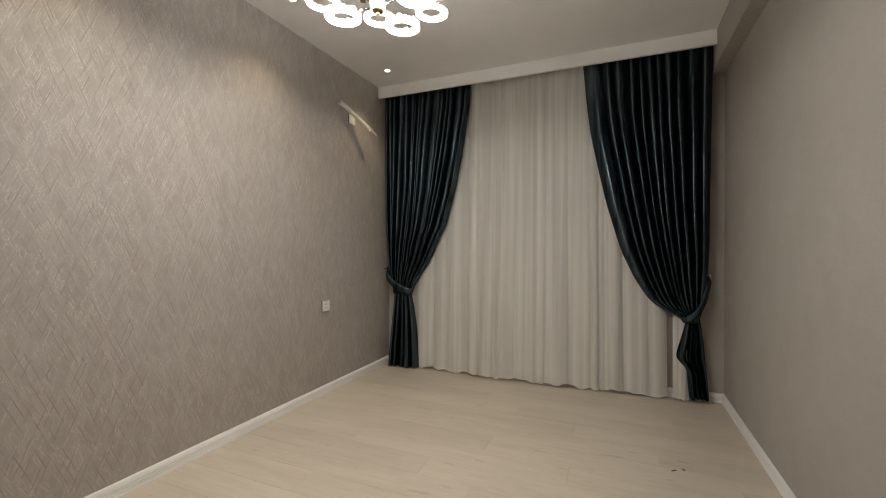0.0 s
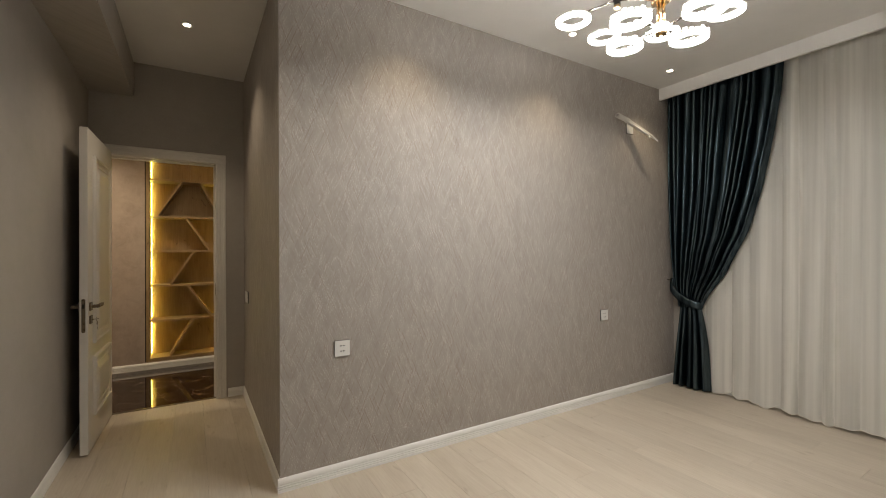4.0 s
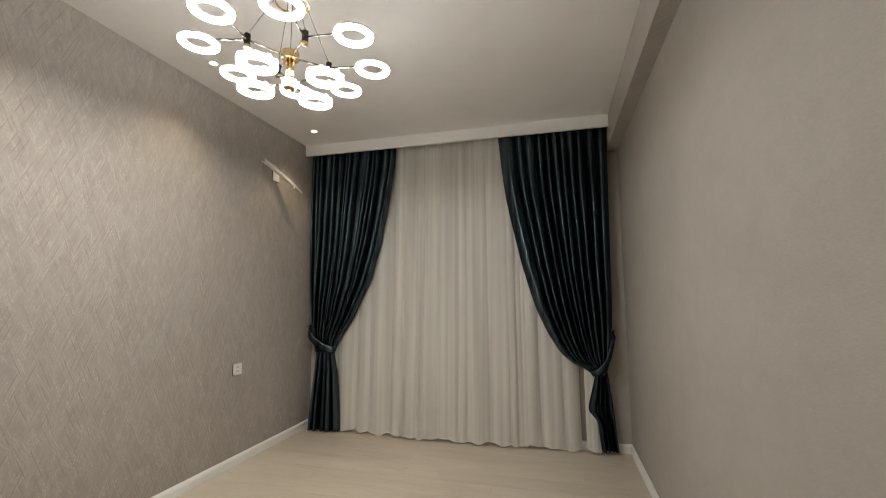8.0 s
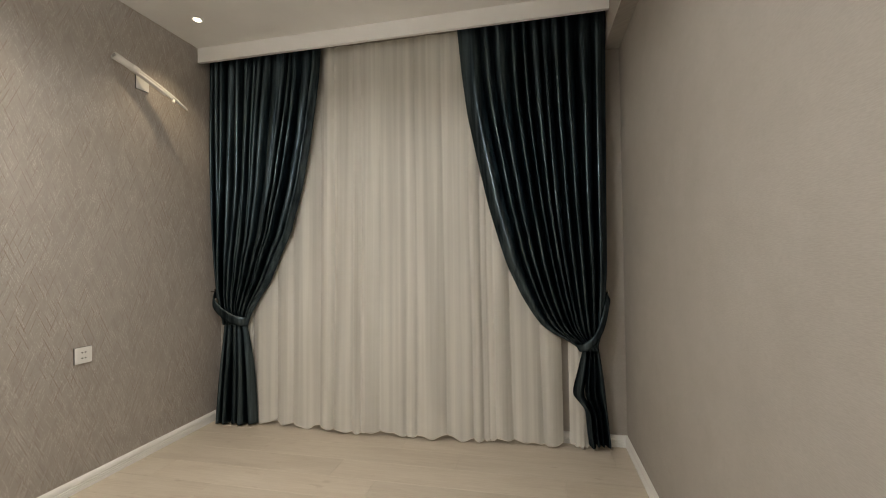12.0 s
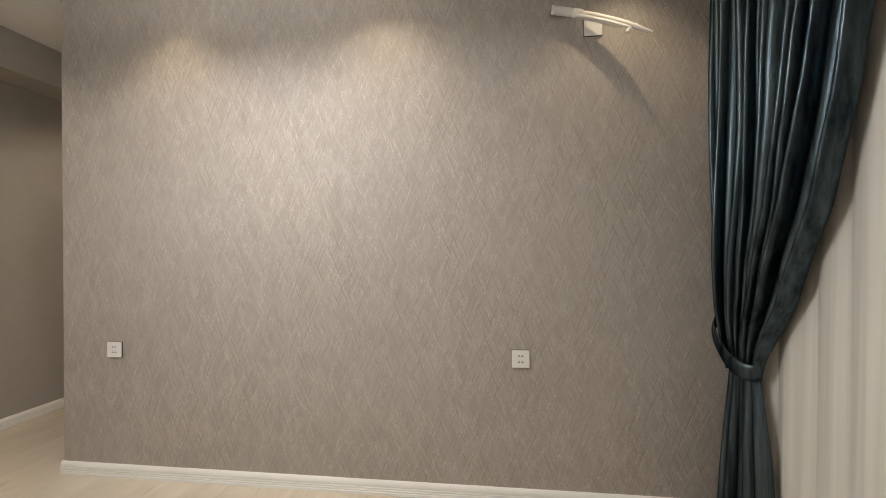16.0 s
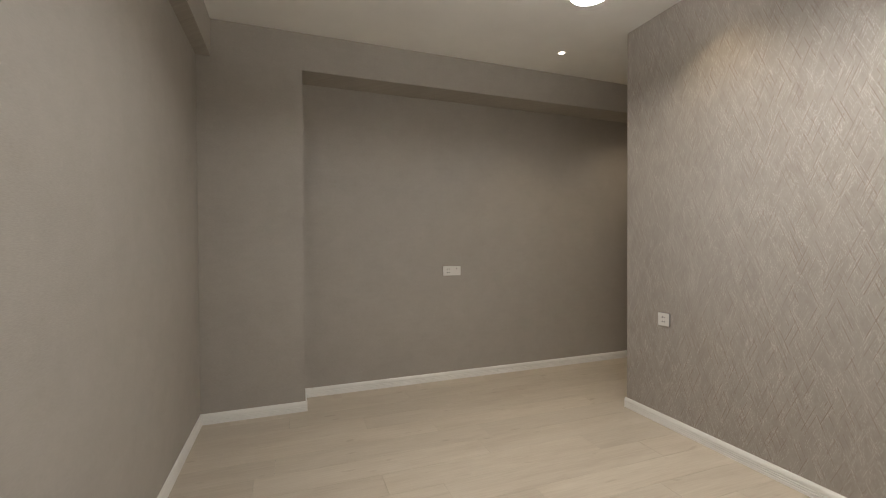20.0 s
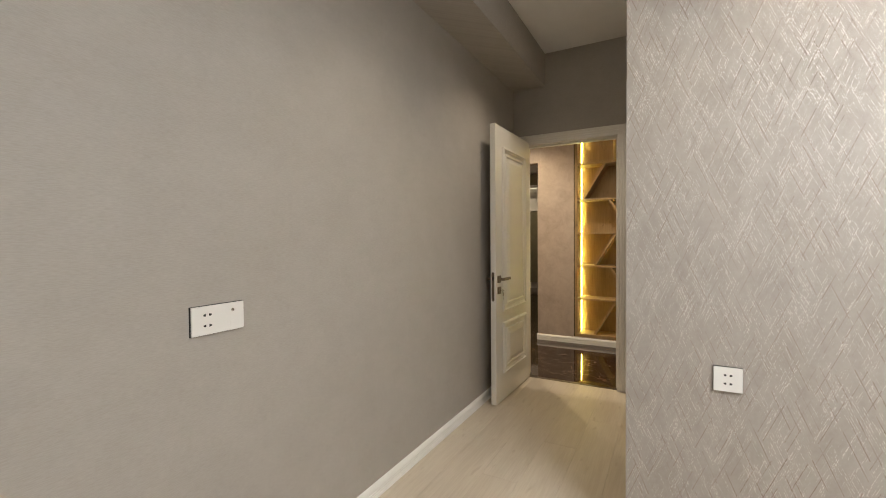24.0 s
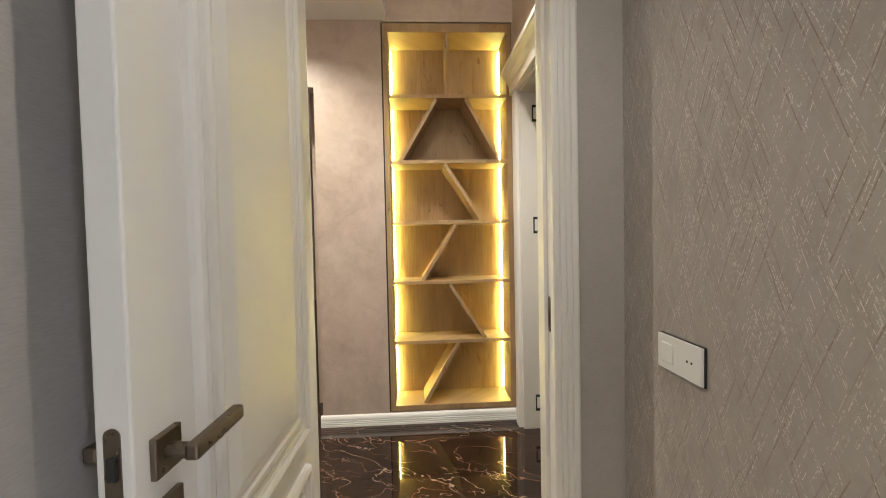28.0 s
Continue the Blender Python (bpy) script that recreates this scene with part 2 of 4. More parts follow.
def marble():
    """Polished dark brown marble with long branching cream and rust veins."""
    m, nt, b = mat("dark_brown_marble")
    vec, x, y, z = coords(nt)
    info = nt.nodes.new("ShaderNodeObjectInfo")
    off = math_n(nt, "MULTIPLY", info.outputs["Random"], 23.0)
    ca, sa = math.cos(radians(28)), math.sin(radians(28))
    along_v = math_n(nt, "ADD", math_n(nt, "ADD", math_n(nt, "MULTIPLY", x, sa), math_n(nt, "MULTIPLY", y, ca)), off)
    across = math_n(nt, "SUBTRACT", math_n(nt, "MULTIPLY", x, ca), math_n(nt, "MULTIPLY", y, sa))
    cloud = noise_n(nt, vec, 4.0, 5.0, 0.65)
    base = ramp(nt, cloud, [(0.3, (0.010, 0.006, 0.005)), (0.7, (0.048, 0.026, 0.017))])
    col = base
    for sx, sy, width, seed, strength, tint in ((1.6, 3.6, 0.0030, 1.0, 0.75, (0.36, 0.21, 0.12)), (2.8, 5.0, 0.0026, 7.0, 0.8, (0.48, 0.35, 0.26)), (5.0, 8.2, 0.0030, 13.0, 0.5, (0.36, 0.24, 0.16))):
        n = noise_n(nt, combine(nt, math_n(nt, "MULTIPLY", along_v, sx), math_n(nt, "MULTIPLY", across, sy), seed), 1.0, 4.0, 0.50, 0.25)
        ridge = math_n(nt, "ABSOLUTE", math_n(nt, "SUBTRACT", n, 0.5))
        here = noise_n(nt, combine(nt, math_n(nt, "MULTIPLY", along_v, 2.4), math_n(nt, "MULTIPLY", across, 2.8), seed + 3.0), 1.0, 3.0)
        wid = math_n(nt, "ADD", math_n(nt, "MULTIPLY", ramp(nt, here, [(0.42, (0, 0, 0)), (0.68, (1, 1, 1))]), width * 2), 0.0012)
        mr = nt.nodes.new("ShaderNodeMapRange")
        nt.links.new(ridge, mr.inputs["Value"])
        nt.links.new(wid, mr.inputs["From Max"])
        mr.inputs["To Min"].default_value, mr.inputs["To Max"].default_value = 1.0, 0.0
        keep = ramp(nt, here, [(0.40, (0, 0, 0)), (0.52, (1, 1, 1))])
        col = mix(nt, math_n(nt, "MULTIPLY", math_n(nt, "MULTIPLY", mr.outputs[0], keep), strength), col, tint)
    nt.links.new(col, b.inputs["Base Color"])
    b.inputs["Roughness"].default_value = 0.05
    return m


def stucco():
    m, nt, b = mat("beige_decorative_plaster")
    vec, x, y, z = coords(nt)
    a = noise_n(nt, vec, 5.5, 6.0, 0.66, 0.8)
    f = noise_n(nt, vec, 24.0, 4.0, 0.6)
    col = ramp(nt, a, [(0.3, (0.40, 0.32, 0.262)), (0.55, (0.50, 0.412, 0.345)), (0.75, (0.56, 0.475, 0.405))])
    col = mix(nt, 0.15, col, ramp(nt, f, [(0.3, (0.34, 0.28, 0.235)), (0.7, (0.60, 0.53, 0.47))]))
    nt.links.new(col, b.inputs["Base Color"])
    nt.links.new(ramp(nt, a, [(0.3, (0.32,) * 3), (0.7, (0.5,) * 3)]), b.inputs["Roughness"])
    bump(nt, b, f, 0.15, 0.002)
    return m


def oak():
    """Golden oak board; grain runs along z, with cracks and knots."""
    m, nt, b = mat("golden_oak_board")
    vec, x, y, z = coords(nt)
    u = math_n(nt, "ADD", x, y)
    broad = noise_n(nt, combine(nt, math_n(nt, "MULTIPLY", u, 8.0), math_n(nt, "MULTIPLY", z, 1.5), 0.0), 1.0, 5.0, 0.6, 0.8)
    fine = noise_n(nt, combine(nt, math_n(nt, "MULTIPLY", u, 120.0), math_n(nt, "MULTIPLY", z, 5.0), 2.0), 1.0, 3.0, 0.6)
    col = ramp(nt, broad, [(0.25, (0.23, 0.145, 0.062)), (0.5, (0.35, 0.235, 0.108)), (0.75, (0.43, 0.305, 0.15))])
    col = mix(nt, 0.25, col, ramp(nt, fine, [(0.35, (0.24, 0.15, 0.075)), (0.65, (0.50, 0.36, 0.215))]))
    knot = noise_n(nt, combine(nt, math_n(nt, "MULTIPLY", u, 16.0), math_n(nt, "MULTIPLY", z, 6.0), 5.0), 1.0, 2.0, 0.5, 1.5)
    kn = ramp(nt, knot, [(0.66, (0, 0, 0)), (0.76, (1, 1, 1))])
    col = mix(nt, math_n(nt, "MULTIPLY", kn, 0.6), col, (0.12, 0.065, 0.03))
    nt.links.new(col, b.inputs["Base Color"])
    b.inputs["Roughness"].default_value = 0.5
    bump(nt, b, fine, 0.12, 0.0008)
    return m


def velvet():
    """Near black teal satin pile: the nap stands upright, so its shine runs upright; streaks in the gloss colour
    imitate lit and dark folds.
    """
    m, nt, b = mat("dark_teal_velvet")
    vec, x, y, z = coords(nt)
    n = noise_n(nt, combine(nt, math_n(nt, "MULTIPLY", x, 26.0), math_n(nt, "MULTIPLY", y, 26.0), math_n(nt, "MULTIPLY", z, 0.9)), 1.0, 4.0, 0.65)
    nap = noise_n(nt, combine(nt, math_n(nt, "MULTIPLY", x, 34.0), math_n(nt, "MULTIPLY", y, 34.0), math_n(nt, "MULTIPLY", z, 1.6)), 1.0, 3.0, 0.6)
    pile, shine, add = nt.nodes.new("ShaderNodeBsdfDiffuse"), nt.nodes.new("ShaderNodeBsdfAnisotropic"), nt.nodes.new("ShaderNodeAddShader")
    nt.links.new(ramp(nt, n, [(0.3, (0.0002, 0.0006, 0.0009)), (0.7, (0.0007, 0.0017, 0.0023))]), pile.inputs["Color"])
    # bright fold bands and black gaps put into the gloss colour
    nt.links.new(ramp(nt, n, [(0.34, (0.022, 0.033, 0.042)), (0.66, (0.094, 0.126, 0.144))]), shine.inputs["Color"])
    nt.links.new(ramp(nt, nap, [(0.30, (0.31,) * 3), (0.70, (0.40,) * 3)]), shine.inputs["Roughness"])
    shine.inputs["Anisotropy"].default_value = -0.35
    nt.links.new(combine(nt, 0.0, 0.0, 1.0), shine.inputs["Tangent"])
    bump(nt, b, noise_n(nt, vec, 240.0, 3.0), 0.30, 0.0006)
    normal = b.inputs["Normal"].links[0].from_socket
    for node in (pile, shine):
        nt.links.new(normal, node.inputs["Normal"])
    nt.links.new(pile.outputs[0], add.inputs[0])
    nt.links.new(shine.outputs[0], add.inputs[1])
    nt.links.new(add.outputs[0], nt.nodes["Material Output"].inputs["Surface"])
    nt.nodes.remove(b)
    return m


def sheer_cloth():
    """Ivory voile in one layer: upright noise bands thin it, and paler and darker colour stripes imitate overlapping
    layers.
    """
    m, nt, b = mat("ivory_voile")
    vec, x, y, z = coords(nt)
    n = noise_n(nt, combine(nt, math_n(nt, "MULTIPLY", x, 260.0), math_n(nt, "MULTIPLY", z, 260.0), 0.0), 1.0, 2.0)
    # tone of doubled-up layers, put into the base colour as upright stripes
    overlap_tone = noise_n(nt, combine(nt, math_n(nt, "MULTIPLY", x, 42.0), math_n(nt, "MULTIPLY", z, 0.5), 4.0), 1.0, 4.0, 0.65)
    layer = noise_n(nt, combine(nt, math_n(nt, "MULTIPLY", x, 13.0), math_n(nt, "MULTIPLY", z, 0.22), 8.0), 1.0, 2.0, 0.55)
    nt.links.new(ramp(nt, overlap_tone, [(0.30, (0.735, 0.715, 0.655)), (0.70, (0.84, 0.822, 0.768))]), b.inputs["Base Color"])
    b.inputs["Roughness"].default_value = 0.75
    b.inputs["Specular IOR Level"].default_value = 0.2
    tr = nt.nodes.new("ShaderNodeBsdfTranslucent")
    tr.inputs[0].default_value = (0.82, 0.80, 0.73, 1)
    clear = nt.nodes.new("ShaderNodeBsdfTransparent")
    m1, m2 = nt.nodes.new("ShaderNodeMixShader"), nt.nodes.new("ShaderNodeMixShader")
    m1.inputs[0].default_value = 0.10
    nt.links.new(b.outputs[0], m1.inputs[1])
    nt.links.new(tr.outputs[0], m1.inputs[2])
    thin = ramp(nt, layer, [(0.40, (0.24,) * 3), (0.52, (0.13,) * 3), (0.64, (0.04,) * 3)])
    weave = ramp(nt, n, [(0.3, (0.8,) * 3), (0.7, (1.2,) * 3)])
    nt.links.new(math_n(nt, "MULTIPLY", thin, weave), m2.inputs[0])
    nt.links.new(m1.outputs[0], m2.inputs[1])
    nt.links.new(clear.outputs[0], m2.inputs[2])
    nt.links.new(m2.outputs[0], nt.nodes["Material Output"].inputs["Surface"])
    return m


M_ACCENT, M_PLAIN = accent_paper(), plain_paper()
M_CEIL = paint("matt_white_ceiling_paint", (0.87, 0.86, 0.835), 0.6, 60.0, 0.05, 0.03)
M_WHITE = paint("white_lacquer", (0.76, 0.735, 0.69), 0.32, 40.0, 0.03, 0.02)
M_BASE = paint("white_skirting", (0.87, 0.86, 0.83), 0.35, 40.0, 0.03, 0.03)
M_PLATE = paint("white_plastic", (0.80, 0.79, 0.76), 0.3, 30.0, 0.01, 0.01)
M_DARKPL = paint("black_plastic", (0.015, 0.015, 0.015), 0.5, 30.0, 0.01, 0.1)
M_GREY = paint("grey_plastic", (0.42, 0.41, 0.39), 0.4, 30.0, 0.01, 0.03)
M_PIPE = paint("white_wrapped_tape", (0.72, 0.70, 0.66), 0.45, 120.0, 0.3, 0.06)
M_GOLD = metal("brushed_gold", (0.78, 0.58, 0.33), 0.22)
M_BLACKM = metal("black_chrome", (0.06, 0.055, 0.05), 0.2)
M_CHROME = metal("dark_chrome", (0.35, 0.33, 0.31), 0.12)
M_BRONZE = metal("antique_bronze", (0.20, 0.165, 0.125), 0.33)
M_STEEL = metal("nickel", (0.55, 0.53, 0.50), 0.28)
M_RING = glow("lit_acrylic", (1.0, 0.965, 0.925), RING_POWER)
M_CROWN = glow("lit_clear_acrylic", (1.0, 0.955, 0.90), RING_POWER * 0.12)
M_SPOT = glow("lit_downlight_lens", (1.0, 0.84, 0.64), 25.0)
M_NICHE = glow("lit_niche_strip", (1.0, 0.84, 0.55), 0.4)
M_LED = glow("lit_led_strip", (1.0, 0.79, 0.16), LED_POWER)
M_PLANK, M_MARBLE, M_STUCCO, M_OAK = plank_wood(), marble(), stucco(), oak()
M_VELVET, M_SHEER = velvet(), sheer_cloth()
M_HEM = paint("ivory_hem_tape", (0.80, 0.77, 0.70), 0.7, 200.0, 0.1, 0.02)
M_GROUT = paint("dark_underlay", (0.10, 0.085, 0.07), 0.8, 60.0, 0.1, 0.1)
# glossy olive stands in for what the cabinet's mirror doors would reflect
M_MIRROR = paint("olive_painted_mirror", (0.25, 0.23, 0.15), 0.06, 20.0, 0.01, 0.15)


# ---- mesh helpers ----
def box(bm, x0, x1, y0, y1, z0, z1, bevel=0.0):
    vs = [bm.verts.new((x, y, z)) for x in (x0, x1) for y in (y0, y1) for z in (z0, z1)]
    fs = [bm.faces.new([vs[i] for i in f]) for f in ((0, 1, 3, 2), (4, 6, 7, 5), (0, 4, 5, 1), (2, 3, 7, 6), (0, 2, 6, 4), (1, 5, 7, 3))]
    if bevel:
        es = list({e for f in fs for e in f.edges})
        bmesh.ops.bevel(bm, geom=es, offset=bevel, segments=2, affect="EDGES", profile=0.5)
    return bm


def box_mesh(*a, bevel=0.0):
    return box(bmesh.new(), *a, bevel=bevel)


def rod(bm, p, q, r0, r1=None, seg=12, cap=True):
    p, q = Vector(p), Vector(q)
    r1 = r0 if r1 is None else r1
    axis = (q - p).normalized()
    side = axis.cross(Vector((0, 0, 1)))
    side = side.normalized() if side.length > 1e-4 else Vector((1, 0, 0))
    up = axis.cross(side)
    a, b = [], []
    for i in range(seg):
        w = 2 * math.pi * i / seg
        d = side * math.cos(w) + up * math.sin(w)
        a.append(bm.verts.new(p + d * r0))
        b.append(bm.verts.new(q + d * r1))
    for i in range(seg):
        j = (i + 1) % seg
        bm.faces.new((a[i], a[j], b[j], b[i]))
    if cap:
        bm.faces.new(a[::-1])
        bm.faces.new(b)
    return bm


def lathe(bm, profile, cx, cy, seg=32, closed=False):
    """Turns (r, z) points about the upright axis at cx, cy."""
    rings = [[bm.verts.new((cx + r * math.cos(2 * math.pi * i / seg), cy + r * math.sin(2 * math.pi * i / seg), z)) for i in range(seg)] for r, z in profile]
    pairs = list(zip(rings, rings[1:])) + ([(rings[-1], rings[0])] if closed else [])
    for a, b in pairs:
        for i in range(seg):
            j = (i + 1) % seg
            bm.faces.new((a[i], a[j], b[j], b[i]))
    return bm


def prism(bm, profile, origin, u, v, along):
    """A flat outline (pairs along u and v) pushed along a vector."""
    o, u, v, along = Vector(origin), Vector(u), Vector(v), Vector(along)
    a = [bm.verts.new(o + u * p + v * q) for p, q in profile]
    b = [bm.verts.new(o + u * p + v * q + along) for p, q in profile]
    n = len(a)
    for i in range(n):
        j = (i + 1) % n
        bm.faces.new((a[i], a[j], b[j], b[i]))
    bm.faces.new(a[::-1])
    bm.faces.new(b)
    return bm


def sweep(bm, pts, radii, seg=12):
    pts = [Vector(p) for p in pts]
    rings = []
    for i, p in enumerate(pts):
        t = (pts[min(i + 1, len(pts) - 1)] - pts[max(i - 1, 0)]).normalized()
        s = t.cross(Vector((1, 0, 0.05))).normalized()
        w = t.cross(s)
        r = radii[i]
        rings.append([bm.verts.new(p + (s * math.cos(2 * math.pi * k / seg) + w * math.sin(2 * math.pi * k / seg)) * r) for k in range(seg)])
    for a, b in zip(rings, rings[1:]):
        for k in range(seg):
            j = (k + 1) % seg
            bm.faces.new((a[k], a[j], b[j], b[k]))
    bm.faces.new(rings[0][::-1])
    bm.faces.new(rings[-1])
    return bm


def finish(name, bm, material, smooth=False):
    bmesh.ops.recalc_face_normals(bm, faces=bm.faces)
    me = bpy.data.meshes.new(name)
    bm.to_mesh(me)
    bm.free()
    me.materials.append(material)
    if smooth:
        for p in me.polygons:
            p.use_smooth = True
    return me


def part(name, bm, material, parent, label="", smooth=False):
    ob = new(name, finish(name, bm, material, smooth))
    ob.parent = parent
    return tagged(ob, label)


def thing(name, x, y, z, label, category, group="", rz=0.0, kind=""):
    ob = new(name)
    ob.matrix_basis = pose(x, y, z, 0, 0, rz)
    return tagged(ob, label, category, group, kind)


def setting(name, bm, material, label, category, smooth=False):
    return tagged(new(name, finish(name, bm, material, smooth)), label, category, "", "structure")


# ---- large structure: room ----
setting("wall_west", box_mesh(-0.12, 0, 0, NORTH, 0, CEIL), M_ACCENT, "greige wallpaper wall with glittering slanted line pattern", "wall")
setting("wall_corridor", box_mesh(DOORWALL, -0.12, 0, 0.12, 0, CEIL), M_ACCENT, "greige line-patterned wallpaper wall beside the entry", "wall")
setting("wall_north", box_mesh(-0.12, EAST + 0.12, NORTH, NORTH + 0.14, 0, CEIL), M_PLAIN, "plain greige wall behind the curtains", "wall")
setting("wall_east", box_mesh(EAST, EAST + 0.12, SOUTH - 0.12, NORTH, 0, CEIL), M_PLAIN, "plain greige woven-look wallpaper wall", "wall")
setting("wall_south", box_mesh(DOORWALL, EAST, SOUTH - 0.12, SOUTH, 0, CEIL), M_PLAIN, "plain greige recessed wallpaper wall under a beam", "wall")
setting("pillar", box_mesh(2.262, EAST, SOUTH, -0.79, 0, CEIL), M_PLAIN, "square greige papered pillar in the corner", "pillar")
setting("beam_south", box_mesh(DOORWALL, 2.262, SOUTH, -0.79, 2.503, CEIL), M_PLAIN, "greige papered ceiling beam over the recessed wall", "beam")
setting("beam_east", box_mesh(2.855, EAST, -0.79, NORTH, 2.52, CEIL), M_PLAIN, "shallow greige papered beam along the wall top", "beam")
setting("ceiling", box_mesh(DOORWALL - 0.14, EAST + 0.12, SOUTH - 0.12, NORTH + 0.14, CEIL, CEIL + 0.1), M_CEIL, "smooth white plasterboard ceiling", "ceiling")
bm = box_mesh(0, 2.855, 3.386, 3.412, 2.668, CEIL, bevel=0.002)
setting("curtain_pelmet", bm, M_CEIL, "white plasterboard pelmet hiding the curtain track", "pelmet")

# doorway wall with an opening
OPN0, OPN1, OPH = -0.998, -0.185, 2.055
bm = bmesh.new()
box(bm, DOORWALL - 0.14, DOORWALL, OPN1, 0.12, 0, CEIL)
box(bm, DOORWALL - 0.14, DOORWALL, SOUTH - 0.12, OPN0, 0, CEIL)
box(bm, DOORWALL - 0.14, DOORWALL, OPN0, OPN1, OPH, CEIL)
setting("wall_door", bm, M_PLAIN, "greige wallpaper wall around the white door", "wall")

# ---- hall beyond the door ----
HALL_E = DOORWALL - 0.14
HX0, HX1 = -3.042, -2.25
PASS_N, PASS_S = -1.250, -2.34
NICHE0, NICHE1 = -0.830, HALL_N
setting("hall_wall_north", box(box(box_mesh(HALL_W - 0.4, HX0, HALL_N, HALL_N + 0.15, 0, CEIL), HX1, HALL_E, HALL_N, HALL_N + 0.15, 0, CEIL), HX0, HX1, HALL_N, HALL_N + 0.15, 2.055, CEIL), M_STUCCO, "beige plaster wall with an open doorway", "wall")
bm = box_mesh(HALL_W - 0.4, HALL_W, PASS_N, NICHE0, 0, CEIL)
box(bm, HALL_W - 0.4, HALL_W, NICHE0, NICHE1, 2.512, CEIL)
box(bm, HALL_W - 0.4, HALL_W, NICHE0, NICHE1, 0, 0.078)
box(bm, HALL_W - 0.4, HALL_W - 0.33, NICHE0, NICHE1, 0.078, 2.512)
box(bm, HALL_W - 0.33, HALL_W, NICHE1 - 0.010, NICHE1, 0.078, 2.512)
setting("hall_wall_west", bm, M_STUCCO, "mottled pinkish beige plaster wall around the shelf niche", "wall")
bm = box_mesh(HALL_W - 0.12, HALL_W, PASS_S, PASS_N, 2.115, CEIL)
box(bm, HALL_W - 0.12, HALL_W, -3.6, PASS_S, 0, CEIL)
setting("hall_wall_opening", bm, M_STUCCO, "beige plaster wall with an open passage", "wall")
setting("passage_wall_north", box_mesh(-8.7, HALL_W - 0.4, PASS_N - 0.12, PASS_N, 0, CEIL), M_STUCCO, "beige plaster passage wall", "wall")
setting("passage_wall_south", box_mesh(-6.5, HALL_W - 0.12, -2.77, -2.65, 0, CEIL), M_STUCCO, "beige plaster passage wall with skirting", "wall")
bm = box_mesh(-8.82, -8.7, -4.6, -1.22, 0, CEIL)
box(bm, -8.7, -6.5, -4.6, -4.48, 0, CEIL)
box(bm, -6.62, -6.5, -4.48, -2.77, 0, CEIL)
setting("passage_wall_end", bm, M_STUCCO, "beige plaster walls at the passage end", "wall")
setting("passage_ceiling", box_mesh(-8.82, HALL_W - 0.12, -4.6, -1.22, CEIL, CEIL + 0.1), M_CEIL, "white passage ceiling", "ceiling")
setting("hall_wall_east", box_mesh(HALL_E, DOORWALL, -3.6, SOUTH - 0.12, 0, CEIL), M_STUCCO, "beige plaster hall wall", "wall")
setting("hall_wall_south", box_mesh(HALL_W - 0.4, DOORWALL, -3.72, -3.6, 0, CEIL), M_STUCCO, "beige plaster hall end wall", "wall")
bm = box_mesh(HALL_W - 0.4, HALL_E, -3.6, -0.80, 2.52, CEIL + 0.1)
box(bm, HALL_W - 0.4, HALL_E, -0.80, HALL_N + 0.15, CEIL, CEIL + 0.1)
setting("hall_ceiling", bm, M_CEIL, "white stepped plasterboard hall ceiling", "ceiling")
# dim room seen past the hall doorway
bm = box_mesh(-3.6, -3.5, HALL_N + 0.15, 2.0, 0, 2.6)
box(bm, -3.6, -1.80, 2.0, 2.1, 0, 2.6)
box(bm, -3.6, -1.80, HALL_N + 0.15, 2.1, 2.6, 2.7)
box(bm, -1.90, -1.80, HALL_N + 0.15, 2.0, 0, 2.6)
setting("side_room_walls", bm, M_STUCCO, "plain pale walls of the unlit side room", "wall")
setting("side_room_floor", box_mesh(-3.6, -1.80, HALL_N + 0.15, 2.1, -0.05, 0), M_GROUT, "dark floor of the side room", "floor")

# skirting boards
SKIRT = [(0, 0), (0.013, 0), (0.013, 0.012), (0.0098, 0.0148), (0.013, 0.0176), (0.013, 0.024), (0.0098, 0.0268), (0.013, 0.0296),
         (0.013, 0.036), (0.0098, 0.0388), (0.013, 0.0416), (0.013, 0.049), (0.0118, 0.057), (0.0085, 0.066), (0.0035, 0.073), (0, 0.073)]


def skirting(x0, y0, x1, y1, nx, ny):
    bm = prism(bmesh.new(), SKIRT, (x0, y0, 0), (nx, ny, 0), (0, 0, 1), (x1 - x0, y1 - y0, 0))
    setting("baseboard", bm, M_BASE, "white grooved skirting board", "baseboard")


skirting(0, -0.013, 0, NORTH, 1, 0)
skirting(DOORWALL, 0, 0, 0, 0, -1)
skirting(0.013, NORTH, EAST, NORTH, 0, -1)
skirting(EAST, -0.79, EAST, NORTH, -1, 0)
skirting(2.262 - 0.013, -0.79, EAST, -0.79, 0, 1)
skirting(2.262, SOUTH, 2.262, -0.79, -1, 0)
skirting(DOORWALL, SOUTH, 2.262, SOUTH, 0, 1)
skirting(DOORWALL, -0.13, DOORWALL, 0, 1, 0)
skirting(HALL_W, PASS_N - 0.013, HALL_W, HALL_N, 1, 0)
skirting(HALL_W - 0.4, PASS_N, HALL_W, PASS_N, 0, -1)
skirting(-6.5, -2.65, HALL_W - 0.12, -2.65, 0, 1)
skirting(HALL_E, -2.10, HALL_E, -1.05, -1, 0)

# ---- doors ----
CASING = [(0.0, 0), (0.0, 0.010), (0.0054, 0.014), (0.018, 0.014), (0.0207, 0.011), (0.0234, 0.014), (0.036, 0.014), (0.0387, 0.011), (0.0414, 0.014), (0.054, 0.014), (0.0567, 0.011), (0.0594, 0.014), (0.0738, 0.014), (0.0792, 0.010), (0.0792, 0)]


